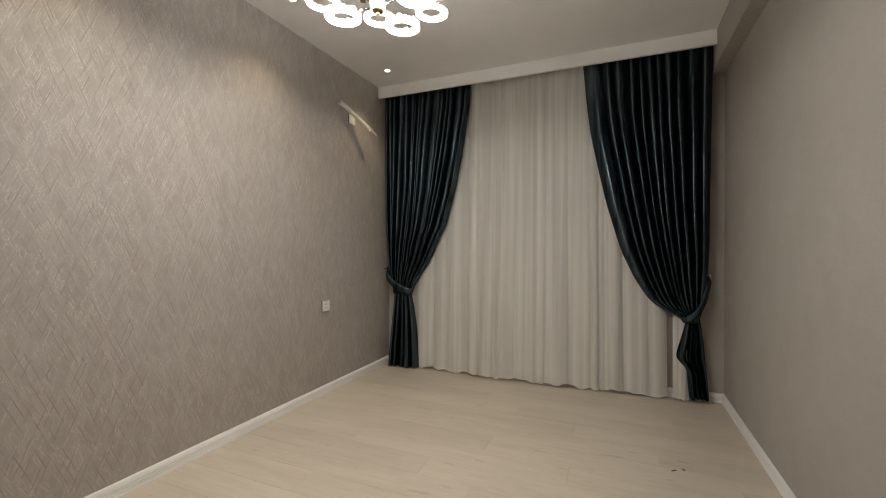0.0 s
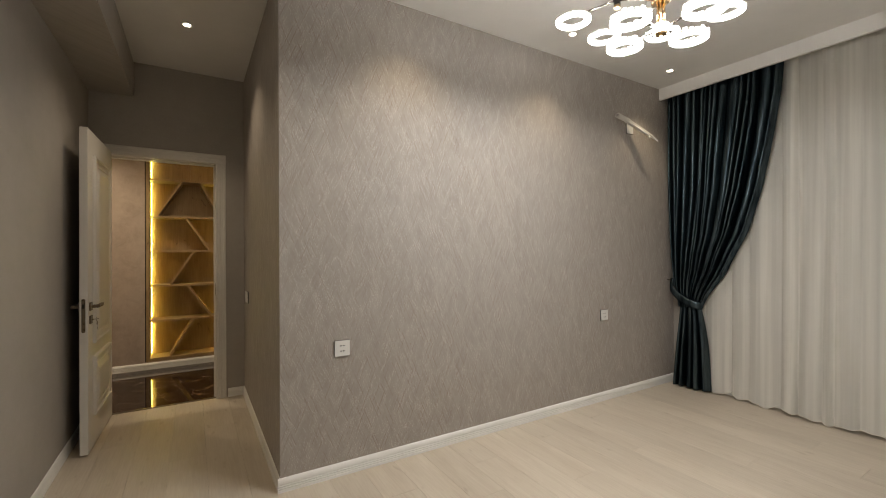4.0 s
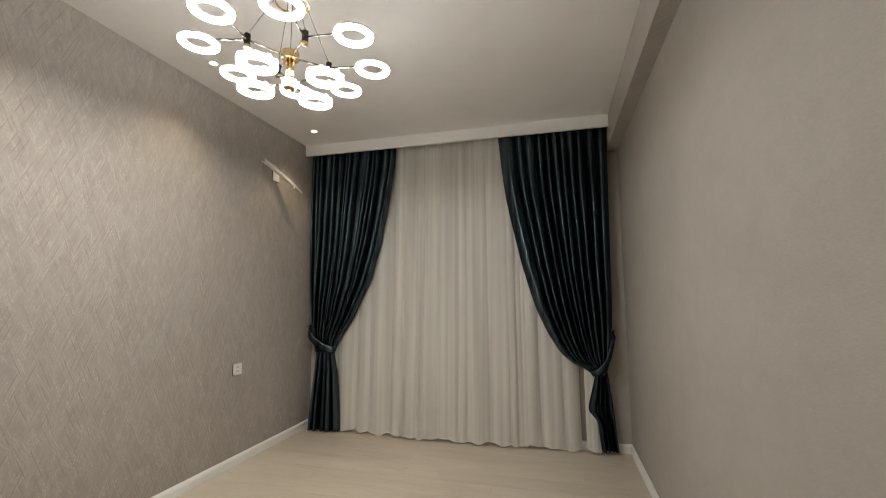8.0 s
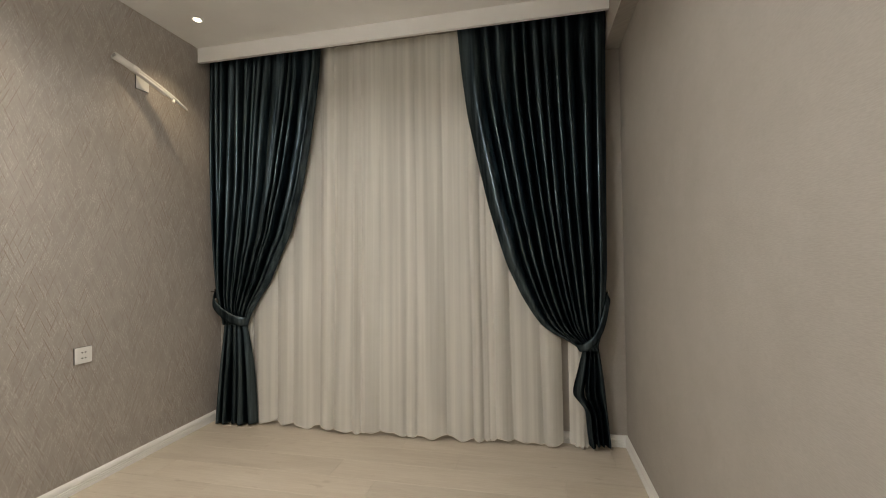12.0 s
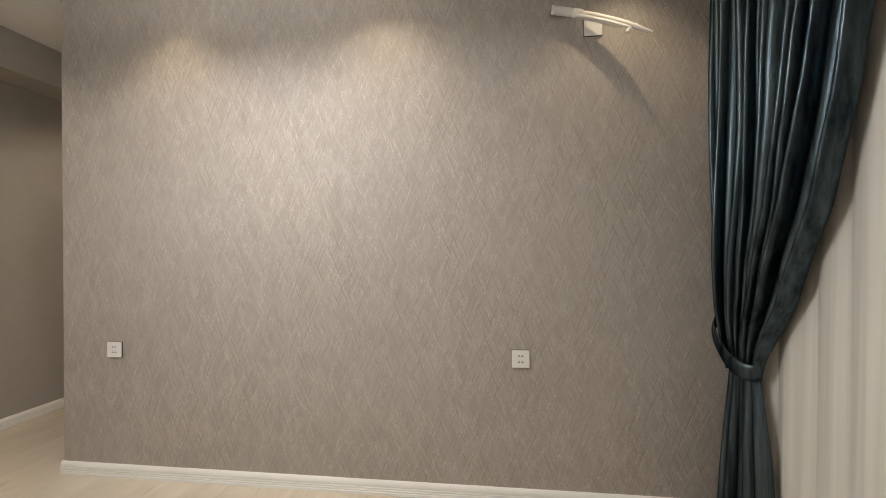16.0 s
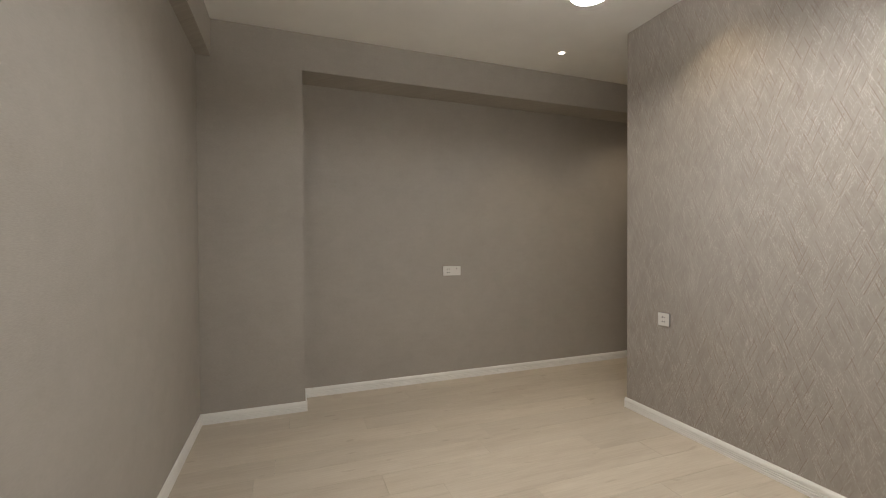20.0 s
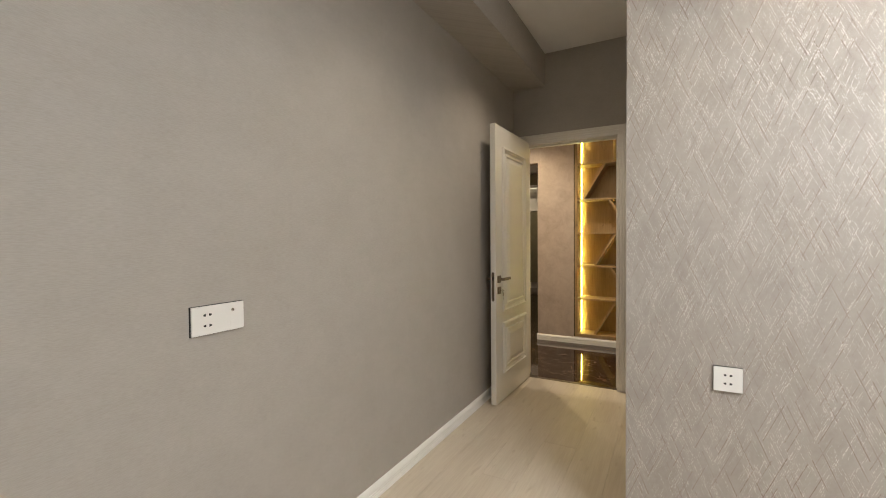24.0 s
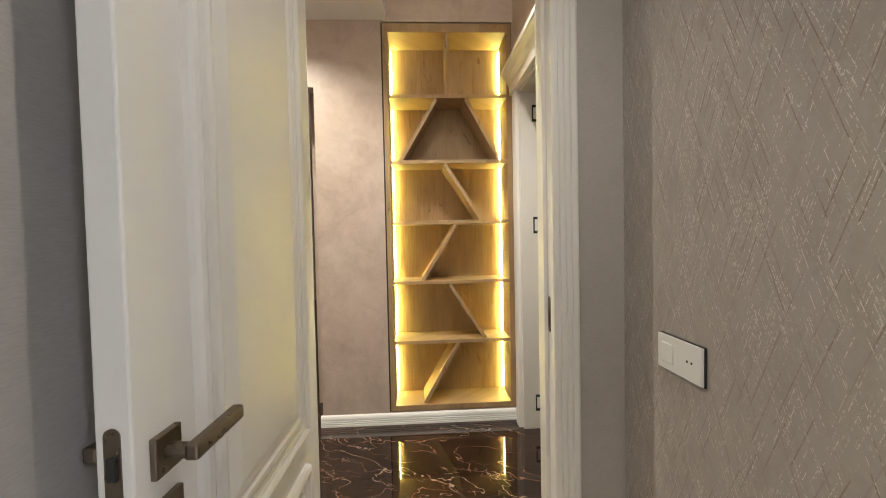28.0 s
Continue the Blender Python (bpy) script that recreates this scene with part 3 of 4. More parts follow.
def panel_relief(bm, x0, x1, z0, z1, y, out, steps):
    """A moulded panel as nested rectangles: (inset, height) pairs, facing +y or -y."""
    loops = []
    for inset, h in steps:
        yy = y + out * h
        loops.append([bm.verts.new(p) for p in ((x0 + inset, yy, z0 + inset), (x1 - inset, yy, z0 + inset), (x1 - inset, yy, z1 - inset), (x0 + inset, yy, z1 - inset))])
    for a, b in zip(loops, loops[1:]):
        for i in range(4):
            j = (i + 1) % 4
            bm.faces.new((a[i], a[j], b[j], b[i]))
    bm.faces.new(loops[-1])
    return bm


MOULD = [(0, -0.001), (0.001, 0.010), (0.004, 0.017), (0.011, 0.020), (0.017, 0.017), (0.019, 0.010), (0.027, 0.009), (0.033, 0.003), (0.048, 0.002), (0.050, 0.010), (0.056, 0.015), (0.064, 0.014), (0.068, 0.007), (0.098, 0.017), (0.102, 0.018)]


def door_leaf(parent, width, height, thick):
    """Leaf with its hinge edge at x = 0 and its front face at y = 0 looking to +y."""
    leaf = part("door_leaf", box_mesh(0, width, -thick, 0, 0, height, bevel=0.003), M_WHITE, parent, "white lacquered door leaf with two moulded panels")
    for z0, z1 in ((0.665, height - 0.148), (0.20, 0.582)):
        part("moulded_panel", panel_relief(bmesh.new(), 0.124, width - 0.124, z0, z1, 0.0, 1, MOULD), M_WHITE, leaf)
        part("moulded_panel", panel_relief(bmesh.new(), 0.124, width - 0.124, z0, z1, -thick, -1, MOULD), M_WHITE, leaf)
    return leaf


def lever_set(parent, x, thick, zh):
    for out, y0 in ((1, 0.0), (-1, -thick)):
        rose = box_mesh(x - 0.026, x + 0.026, min(y0, y0 + out * 0.009), max(y0, y0 + out * 0.009), zh - 0.026, zh + 0.026, bevel=0.002)
        part("handle_rose", rose, M_BRONZE, parent, "square bronze rose")
        bm = rod(bmesh.new(), (x, y0 + out * 0.008, zh), (x, y0 + out * 0.034, zh), 0.011, 0.010)
        length = 0.118 if out > 0 else 0.10
        box(bm, x - length, x + 0.011, min(y0 + out * 0.032, y0 + out * 0.050), max(y0 + out * 0.032, y0 + out * 0.050), zh - 0.010, zh + 0.011, bevel=0.004)
        part("lever_handle", bm, M_BRONZE, parent, "antique bronze lever")
    zk = zh - 0.082
    part("lock_rose", box_mesh(x - 0.026, x + 0.026, 0, 0.009, zk - 0.026, zk + 0.026, bevel=0.002), M_BRONZE, parent, "square bronze keyhole rose")
    bm = rod(bmesh.new(), (x, 0.008, zk), (x, 0.030, zk), 0.0035, seg=8)
    lathe(bm, [(0.001, 0), (0.011, 0.0), (0.011, 0.003), (0.001, 0.003)], 0, 0, 16)
    for v in list(bm.verts):
        if v.co.length < 0.02 and abs(v.co.x) <= 0.0115 and v.co.z <= 0.0035:
            v.co = Vector((x + v.co.x, 0.034 + v.co.y, zk + v.co.z))
    box(bm, x - 0.008, x + 0.008, 0.030, 0.033, zk - 0.010, zk + 0.010, bevel=0.003)
    key = part("key", bm, M_STEEL, parent, "nickel key in the lock")
    bm = bmesh.new()
    box(bm, x - 0.010, x + 0.008, 0.034, 0.037, zk - 0.034, zk - 0.012, bevel=0.004)
    box(bm, x - 0.004, x + 0.002, 0.034, 0.037, zk - 0.066, zk - 0.030, bevel=0.001)
    box(bm, x - 0.007, x - 0.003, 0.034, 0.037, zk - 0.062, zk - 0.050)
    part("spare_key", bm, M_STEEL, key, "nickel spare key hanging on the ring")


def capsule(w, z0, z1, n=10):
    """Outline of an upright slot with round ends, w wide."""
    r = w / 2
    up = [(r * math.cos(math.pi * k / n), z1 - r + r * math.sin(math.pi * k / n)) for k in range(n + 1)]
    return up + [(-r * math.cos(math.pi * k / n), z0 + r - r * math.sin(math.pi * k / n)) for k in range(n + 1)]


LEAF_W, LEAF_H, LEAF_T = 0.742, 2.03, 0.042
door = thing("door_1", -1.767, -0.929, 0.012, "open white panelled door with bronze lever handle and keys", "door", rz=-1.5, kind="structure")
leaf = door_leaf(door, LEAF_W, LEAF_H, LEAF_T)
lever_set(door, LEAF_W - 0.052, LEAF_T, 0.912)
bm = prism(bmesh.new(), capsule(0.019, 0.755, 0.965), (LEAF_W - 0.001, -0.022, 0), (0, 1, 0), (0, 0, 1), (0.0028, 0, 0))
lockplate = part("lock_plate", bm, M_BRONZE, door, "long bronze latch plate")
part("latch_bolt", box_mesh(LEAF_W, LEAF_W + 0.006, -0.027, -0.016, 0.905, 0.932, bevel=0.001), M_DARKPL, lockplate)


def door_frame(name, label):
    fr = thing(name, 0, 0, 0, label, "door frame", kind="structure")
    xw = DOORWALL
    inner0, inner1, top = -0.968, -0.222, 2.022
    # casing on both wall faces
    for face, out in ((xw, 1), (xw - 0.14, -1)):
        part("casing", prism(bmesh.new(), CASING, (face, inner1, 0), (0, 1, 0), (out, 0, 0), (0, 0, top)), M_WHITE, fr)
        part("casing", prism(bmesh.new(), CASING, (face, inner0, 0), (0, -1, 0), (out, 0, 0), (0, 0, top)), M_WHITE, fr)
        part("casing_head", prism(bmesh.new(), CASING, (face, inner0 - 0.0792, top), (0, 0, 1), (out, 0, 0), (0, inner1 - inner0 + 0.1584, 0)), M_WHITE, fr)
    # lining with a stop
    part("jamb", box(box_mesh(xw - 0.139, xw - 0.001, inner1, OPN1 + 0.001, 0, OPH, bevel=0.001), xw - 0.10, xw - 0.046, inner1 - 0.012, inner1, 0, top), M_WHITE, fr)
    part("jamb", box(box_mesh(xw - 0.139, xw - 0.001, OPN0 - 0.001, inner0, 0, OPH, bevel=0.001), xw - 0.10, xw - 0.046, inner0, inner0 + 0.012, 0, top), M_WHITE, fr)
    part("head", box(box_mesh(xw - 0.139, xw - 0.001, inner0, inner1, top, OPH + 0.001, bevel=0.001), xw - 0.10, xw - 0.046, inner0, inner1, top - 0.012, top), M_WHITE, fr)
    strike = part("strike_plate", prism(bmesh.new(), capsule(0.020, 0.884, 0.994), (xw - 0.030, inner1 + 0.001, 0), (1, 0, 0), (0, 0, 1), (0, -0.003, 0)), M_BRONZE, fr, "bronze strike plate with round ends")
    part("strike_hole", prism(bmesh.new(), capsule(0.010, 0.900, 0.955), (xw - 0.030, inner1 - 0.001, 0), (1, 0, 0), (0, 0, 1), (0, -0.0016, 0)), M_DARKPL, strike)
    # dark strip added in place of the thin dark gap where the floors meet
    part("floor_gap_strip", box_mesh(xw - 0.045, xw - 0.012, inner0, inner1, 0.0, 0.004, bevel=0.0015), M_BRONZE, fr, "slim dark strip standing in for the thin gap between the floors")
    return fr


door_frame("door_frame_1", "white fluted door casing and lining round the doorway")

# hall doorway with a cornice and open leaf
side = thing("door_frame_2", 0, 0, 0, "white doorway with a projecting cornice and dark hinges", "door frame", kind="structure")
hx0, hx1 = HX0, HX1
part("casing", prism(bmesh.new(), CASING, (hx0, HALL_N, 0), (-1, 0, 0), (0, -1.6, 0), (0, 0, 2.06)), M_WHITE, side)
part("casing", prism(bmesh.new(), CASING, (hx1, HALL_N, 0), (1, 0, 0), (0, -1.6, 0), (0, 0, 2.06)), M_WHITE, side)
CORNICE = [(0, 0), (0.030, 0), (0.034, 0.05), (0.040, 0.06), (0.052, 0.09), (0.072, 0.115), (0.080, 0.12), (0.080, 0.145), (0, 0.145)]
part("cornice", prism(bmesh.new(), CORNICE, (hx0 - 0.10, HALL_N, 2.05), (0, -1, 0), (0, 0, 1), (hx1 - hx0 + 0.20, 0, 0)), M_WHITE, side, "white stepped cornice over the doorway")
jamb = part("jamb", box_mesh(hx0 - 0.001, hx0 + 0.025, HALL_N + 0.001, HALL_N + 0.15, 0, 2.05, bevel=0.001), M_WHITE, side)
part("jamb", box_mesh(hx1 - 0.025, hx1 + 0.001, HALL_N + 0.001, HALL_N + 0.15, 0, 2.05, bevel=0.001), M_WHITE, side)
part("head", box_mesh(hx0, hx1, HALL_N + 0.001, HALL_N + 0.15, 2.03, 2.056, bevel=0.001), M_WHITE, side)
for z in (0.16, 1.24, 1.905):
    hinge = part("hinge_plate", box_mesh(hx0 + 0.024, hx0 + 0.0275, HALL_N + 0.075, HALL_N + 0.115, z - 0.05, z + 0.05, bevel=0.001), M_DARKPL, jamb, "dark hinge plate")
    part("hinge_cutout", box_mesh(hx0 + 0.0274, hx0 + 0.0282, HALL_N + 0.083, HALL_N + 0.100, z - 0.034, z + 0.034, bevel=0.0003), M_PLATE, jamb, "pale centre of the hinge plate")
side_door = thing("door_2", hx0 + 0.03, HALL_N + 0.16, 0.01, "white panelled door standing open into the side room", "door", rz=88, kind="structure")
door_leaf(side_door, 0.74, 2.02, 0.04)
# tall cabinet at the end of the passage
cab = thing("tall_cabinet", -8.66, -3.25, 0, "tall cabinet with black handles, its mirror doors painted olive for their reflections", "cabinet")
part("plinth", box_mesh(0, 0.50, -0.60, 0.60, 0, 0.13, bevel=0.003), M_WHITE, cab)
part("body", box(box(box_mesh(0, 0.52, -0.60, 0.60, 0.13, 2.14, bevel=0.003), 0, 0.52, -0.60, 0.60, 2.47, 2.76), 0, 0.06, -0.60, 0.60, 2.14, 2.47), M_WHITE, cab)
for y0 in (-0.595, -0.195, 0.205):
    d = part("cabinet_door", box_mesh(0.521, 0.541, y0, y0 + 0.39, 0.15, 1.86, bevel=0.003), M_MIRROR, cab, "mirror door with its reflection painted olive")
    part("upper_door", box_mesh(0.521, 0.541, y0, y0 + 0.39, 2.49, 2.75, bevel=0.003), M_MIRROR, cab, "mirror door with its reflection painted olive")
    for z in (0.79, 1.47):
        part("handle", box_mesh(0.541, 0.565, y0 + 0.15, y0 + 0.18, z - 0.09, z + 0.09, bevel=0.004), M_DARKPL, d, "black handle")
part("niche_strip", box_mesh(0.10, 0.12, -0.58, 0.58, 2.455, 2.468), M_NICHE, cab, "glowing warm strip")
part("shelf_edge", box_mesh(0.50, 0.56, -0.60, 0.60, 1.87, 1.90, bevel=0.003), M_WHITE, cab)

# ---- lit shelf in the hall ----
shelf = thing("bookshelf", HALL_W, -0.424, 0.082, "empty golden oak built-in shelf with slanted dividers and lit edges", "bookshelf")
SD, SY0, SY1, SZ1 = 0.25, -0.400, 0.398, 2.420
T = 0.022
part("side_panel", box_mesh(-SD, 0.004, SY0, SY0 + 0.030, 0, SZ1, bevel=0.001), M_OAK, shelf)
part("side_panel", box_mesh(-SD, 0.004, SY1 - 0.030, SY1, 0, SZ1, bevel=0.001), M_OAK, shelf)
part("top_panel", box_mesh(-SD, 0.004, SY0 + 0.030, SY1 - 0.030, SZ1 - 0.055, SZ1, bevel=0.001), M_OAK, shelf)
part("bottom_panel", box_mesh(-SD, 0.004, SY0 + 0.030, SY1 - 0.030, 0, 0.035, bevel=0.001), M_OAK, shelf)
part("back_panel", box_mesh(-SD - 0.016, -SD, SY0, SY1, 0, SZ1), M_OAK, shelf, "knotty oak back board")
# black strips put where the gaps beside the shelf lie in shade
part("gap_shade_strip", box_mesh(-0.02, 0.001, SY0 - 0.009, SY0 - 0.0005, 0, SZ1), M_DARKPL, shelf, "black strip standing in for the shaded gap beside the shelf")
part("gap_shade_strip", box_mesh(-0.02, 0.001, SY1 + 0.0005, SY1 + 0.003, 0, SZ1), M_DARKPL, shelf, "black strip standing in for the shaded gap beside the shelf")
LEVELS = [0.028, 0.433, 0.812, 1.190, 1.570, 1.975, SZ1 - 0.055]
for z in LEVELS[1:-1]:
    part("shelf_board", box_mesh(-SD, -0.002, SY0 + 0.030, SY1 - 0.030, z - T / 2, z + T / 2, bevel=0.001), M_OAK, shelf)


def slant(y0, z0, y1, z1):
    d = Vector((0, y1 - y0, z1 - z0)).normalized()
    n = Vector((0, -d.z, d.y)) * (T / 2)
    bm = bmesh.new()
    prism(bm, [(-1, 0), (1, 0), (1, 1), (-1, 1)], (-SD, y0, z0), n, Vector((SD - 0.004, 0, 0)), (0, y1 - y0, z1 - z0))
    part("slanted_divider", bm, M_OAK, shelf)


part("upright_divider", box_mesh(-SD, -0.004, -0.011, 0.011, LEVELS[5] + T / 2, LEVELS[6], bevel=0.001), M_OAK, shelf)
lo = [z + T / 2 + 0.004 for z in LEVELS]
hi = [z - T / 2 - 0.004 for z in LEVELS]
slant(-0.075, hi[5], -0.300, lo[4])
slant(0.110, hi[5], 0.314, lo[4])
slant(-0.028, hi[4], 0.195, lo[3])
slant(0.034, hi[3], -0.180, lo[2])
slant(-0.012, hi[2], 0.210, lo[1])
slant(0.034, hi[1], -0.182, lo[0])
for k in range(6):
    for wall_y, inward in ((SY0 + 0.030, 1), (SY1 - 0.030, -1)):
        y0, y1, y2 = (wall_y + inward * d for d in (-0.0005, 0.0012, 0.0040))
        z0, z1 = LEVELS[k] + T / 2 + 0.004, LEVELS[k + 1] - T / 2 - 0.004
        tape = part("led_strip", box_mesh(-SD + 0.004, -SD + 0.014, min(y0, y1), max(y0, y1), z0, z1), M_PLATE, shelf, "white light strip tape")
        diodes = bmesh.new()
        count = int((z1 - z0) / 0.0165)
        for n in range(count):
            zc = z0 + (n + 0.5) * (z1 - z0) / count
            box(diodes, -SD + 0.0045, -SD + 0.0135, min(y1, y2), max(y1, y2), zc - 0.0042, zc + 0.0042)
        part("diodes", diodes, M_LED, tape, "row of glowing warm yellow diodes")

# ---- chandelier ----
CX, CY = 1.283, 1.321
lamp = thing("chandelier", CX, CY, CEIL, "gold and black chandelier with twelve glowing ring lights", "chandelier")
ZU, ZL = 2.326 - CEIL, 2.195 - CEIL
LEAN_X, LEAN_Y = -0.036, 0.033      # the frame hangs a little askew
ZC, ZH = -0.120, -0.195
part("ceiling_canopy", lathe(bmesh.new(), [(0.001, 0), (0.066, 0), (0.068, -0.004), (0.068, ZC + 0.006), (0.064, ZC), (0.001, ZC)], 0, 0, 44), M_BLACKM, lamp, "black cylinder canopy on the ceiling")
part("cable_hoop", lathe(bmesh.new(), [(0.0685, ZH - 0.004), (0.0735, ZH - 0.004), (0.0735, ZH + 0.004), (0.0685, ZH + 0.004)], 0, 0, 44, closed=True), M_GOLD, lamp, "thin gold hoop that spreads the cables")


def hung(x, y, z):
    """A point of the hanging frame, which leans."""
    return Vector((x, y, z + LEAN_X * x + LEAN_Y * y))


def bent(bm):
    for v in bm.verts:
        v.co = hung(*v.co)
    return bm


part("centre_cable", rod(bmesh.new(), (0, 0, ZC + 0.002), (0, 0, ZU + 0.024), 0.0016, seg=6), M_DARKPL, lamp, "thin centre cable")
part("upper_hub", bent(lathe(bmesh.new(), [(0.001, ZU + 0.026), (0.034, ZU + 0.026), (0.038, ZU + 0.022), (0.038, ZU - 0.012), (0.034, ZU - 0.016), (0.001, ZU - 0.016)], 0, 0, 32)), M_GOLD, lamp, "gold drum hub")
for k in range(6):
    w = math.pi / 3 * k
    part("hub_tube", rod(bmesh.new(), (0.013 * math.cos(w), 0.013 * math.sin(w), ZU - 0.014), (0.013 * math.cos(w), 0.013 * math.sin(w), ZL + 0.022), 0.0055), M_GOLD, lamp, "", True)
bm = lathe(bmesh.new(), [(0.001, ZL + 0.026), (0.024, ZL + 0.026), (0.026, ZL + 0.022), (0.026, ZL - 0.014), (0.022, ZL - 0.020), (0.008, ZL - 0.021), (0.007, ZL - 0.029), (0.001, ZL - 0.030)], 0, 0, 32)
hub = part("lower_hub", bent(bm), M_GOLD, lamp, "gold lower hub with a small finial")
for k in range(16):
    w = math.pi / 8 * k
    part("hub_flute", rod(bmesh.new(), hung(0.0275 * math.cos(w), 0.0275 * math.sin(w), ZL - 0.012), hung(0.0275 * math.cos(w), 0.0275 * math.sin(w), ZL + 0.024), 0.0036, seg=8), M_CROWN, hub, "lit clear rod", True)
RO, RI, RH = 0.078, 0.0525, 0.0085


def ring_light(x, y, z, crowned):
    prof = []
    mid, half = (RO + RI) / 2, (RO - RI) / 2
    for k in range(14):
        w = 2 * math.pi * k / 14
        c, s = math.cos(w), math.sin(w)
        prof.append((mid + half * math.copysign(abs(c) ** 0.6, c), z + RH * math.copysign(abs(s) ** 0.6, s)))
    ring = part("ring_light", bent(lathe(bmesh.new(), prof, x, y, 40, closed=True)), M_RING, lamp, "glowing white acrylic ring", True)
    zt = z + RH * 0.45
    if crowned:
        for rad, count in ((RO - 0.004, 20), (RI + 0.002, 14)):
            bm = bmesh.new()
            for k in range(count):
                w = 2 * math.pi * k / count
                p = Vector((x + rad * math.cos(w), y + rad * math.sin(w), zt + 0.007))
                half_w = math.pi * rad / count * 0.72
                prism(bm, [(-half_w, 0), (half_w, 0), (half_w, 0.003), (-half_w, 0.003)], p, (-math.sin(w), math.cos(w), 0), (math.cos(w), math.sin(w), 0), (0, 0, (0.006, 0.013, 0.009)[k % 3]))
            part("crown", bent(bm), M_CROWN, ring, "clear acrylic crown of small tabs")
    part("housing", bent(lathe(bmesh.new(), [(RI - 0.002, zt), (RO + 0.002, zt), (RO + 0.002, zt + 0.008), (RI - 0.002, zt + 0.008)], x, y, 40, closed=True)), M_PLATE, ring, "white metal housing over the ring")


for k in range(4):
    w = radians(-126.5 + 90 * k)
    cw, sw_ = math.cos(w), math.sin(w)
    nx, ny = 0.179 * cw, 0.179 * sw_
    part("arm", rod(bmesh.new(), hung(0.034 * cw, 0.034 * sw_, ZU), hung(nx, ny, ZU + 0.012), 0.0045, seg=10), M_CHROME, lamp, "dark chrome arm", True)
    node = part("joint", rod(bmesh.new(), hung(nx, ny, ZU - 0.012), hung(nx, ny, ZU + 0.036), 0.0135, seg=20), M_BLACKM, lamp, "black cylinder joint")
    part("joint_cap", rod(bmesh.new(), hung(nx, ny, ZU - 0.024), hung(nx, ny, ZU - 0.012), 0.013, 0.0135, seg=20), M_GOLD, node, "gold end cap")
    hoop = Vector((0.071 * cw, 0.071 * sw_, ZH))
    part("cable", rod(rod(bmesh.new(), hung(nx, ny, ZU + 0.034), hoop, 0.0014, seg=6), hoop, (0.060 * cw, 0.060 * sw_, ZC + 0.002), 0.0014, seg=6), M_DARKPL, lamp, "thin black suspension cable")
    part("cable_grip", rod(bmesh.new(), hung(nx, ny, ZU + 0.035), hung(nx * 0.97, ny * 0.97, ZU + 0.056), 0.0055, 0.004, seg=12), M_STEEL, node, "nickel cable grip")
    part("cable_clip", rod(bmesh.new(), hoop - Vector((0, 0, 0.010)), hoop + Vector((0, 0, 0.010)), 0.0055, seg=12), M_GOLD, lamp, "gold cable clip")
    for d in (-22.9, 22.9):
        a = w + radians(d)
        rx, ry = 0.362 * math.cos(a), 0.362 * math.sin(a)
        dirv = Vector((rx - nx, ry - ny, 0)).normalized() * (RI + 0.012)
        part("ring_arm", rod(bmesh.new(), hung(nx, ny, ZU + 0.012), hung(rx - dirv.x, ry - dirv.y, ZU + 0.016), 0.0042, seg=10), M_CHROME, lamp, "", True)
        ring_light(rx, ry, ZU, False)
    a = radians(-94.6 + 90 * k)
    ca, sa = math.cos(a), math.sin(a)
    reach = 0.186 - RI - 0.012
    part("lower_arm", rod(bmesh.new(), hung(0.025 * ca, 0.025 * sa, ZL + 0.004), hung(reach * ca, reach * sa, ZL + 0.016), 0.0042, seg=10), M_CHROME, lamp, "", True)
    ring_light(0.186 * ca, 0.186 * sa, ZL, True)

# ---- recessed downlights ----
WARM = (1.0, 0.79, 0.52)


def downlight(x, y, z, watts, degrees, color=WARM):
    ob = thing("downlight", x, y, z, "small round recessed ceiling downlight with warm glow", "downlight", "ceiling downlights")
    part("trim_ring", lathe(bmesh.new(), [(0.022, 0.002), (0.022, -0.004), (0.034, -0.005), (0.038, -0.002), (0.038, 0.002)], 0, 0, 28), M_PLATE, ob, "white trim ring", True)
    part("lens", lathe(bmesh.new(), [(0.0005, -0.0025), (0.022, -0.0025)], 0, 0, 24), M_SPOT, ob, "glowing lens")
    spot_lamp(x, y, z - 0.012, watts, degrees, color)


for y in (0.74, 1.895, 3.070):
    downlight(0.292, y, CEIL, SPOT_WATTS, 95)
downlight(0.272, -0.42, CEIL, SPOT_WATTS, 95)
downlight(-0.92, -0.42, CEIL, SPOT_WATTS * 1.5, 110, (1.0, 0.80, 0.57))
downlight(-2.08, -0.43, CEIL, HALL_WATTS * 1.25, 120, (1.0, 0.82, 0.60))
downlight(-2.58, -1.45, 2.52, HALL_WATTS, 145)
downlight(-2.58, -2.60, 2.52, HALL_WATTS, 120)
downlight(-6.5, -2.20, CEIL, HALL_WATTS * 0.5, 150)
downlight(-7.6, -3.20, CEIL, HALL_WATTS * 0.5, 150)

# ---- curtains ----
def along(table, z):
    """A smooth reading of (z, value) pairs, z falling."""
    if z >= table[0][0]:
        return table[0][1]
    for (za, a), (zb, b) in zip(table, table[1:]):
        if z >= zb:
            w = (za - z) / (za - zb)
            return a + (b - a) * w
    return table[-1][1]


def smooth_rows(rows, times=3):
    for _ in range(times):
        rows = [rows[0]] + [(a + 2 * b + c) / 4 for a, b, c in zip(rows, rows[1:], rows[2:])] + [rows[-1]]
    return rows


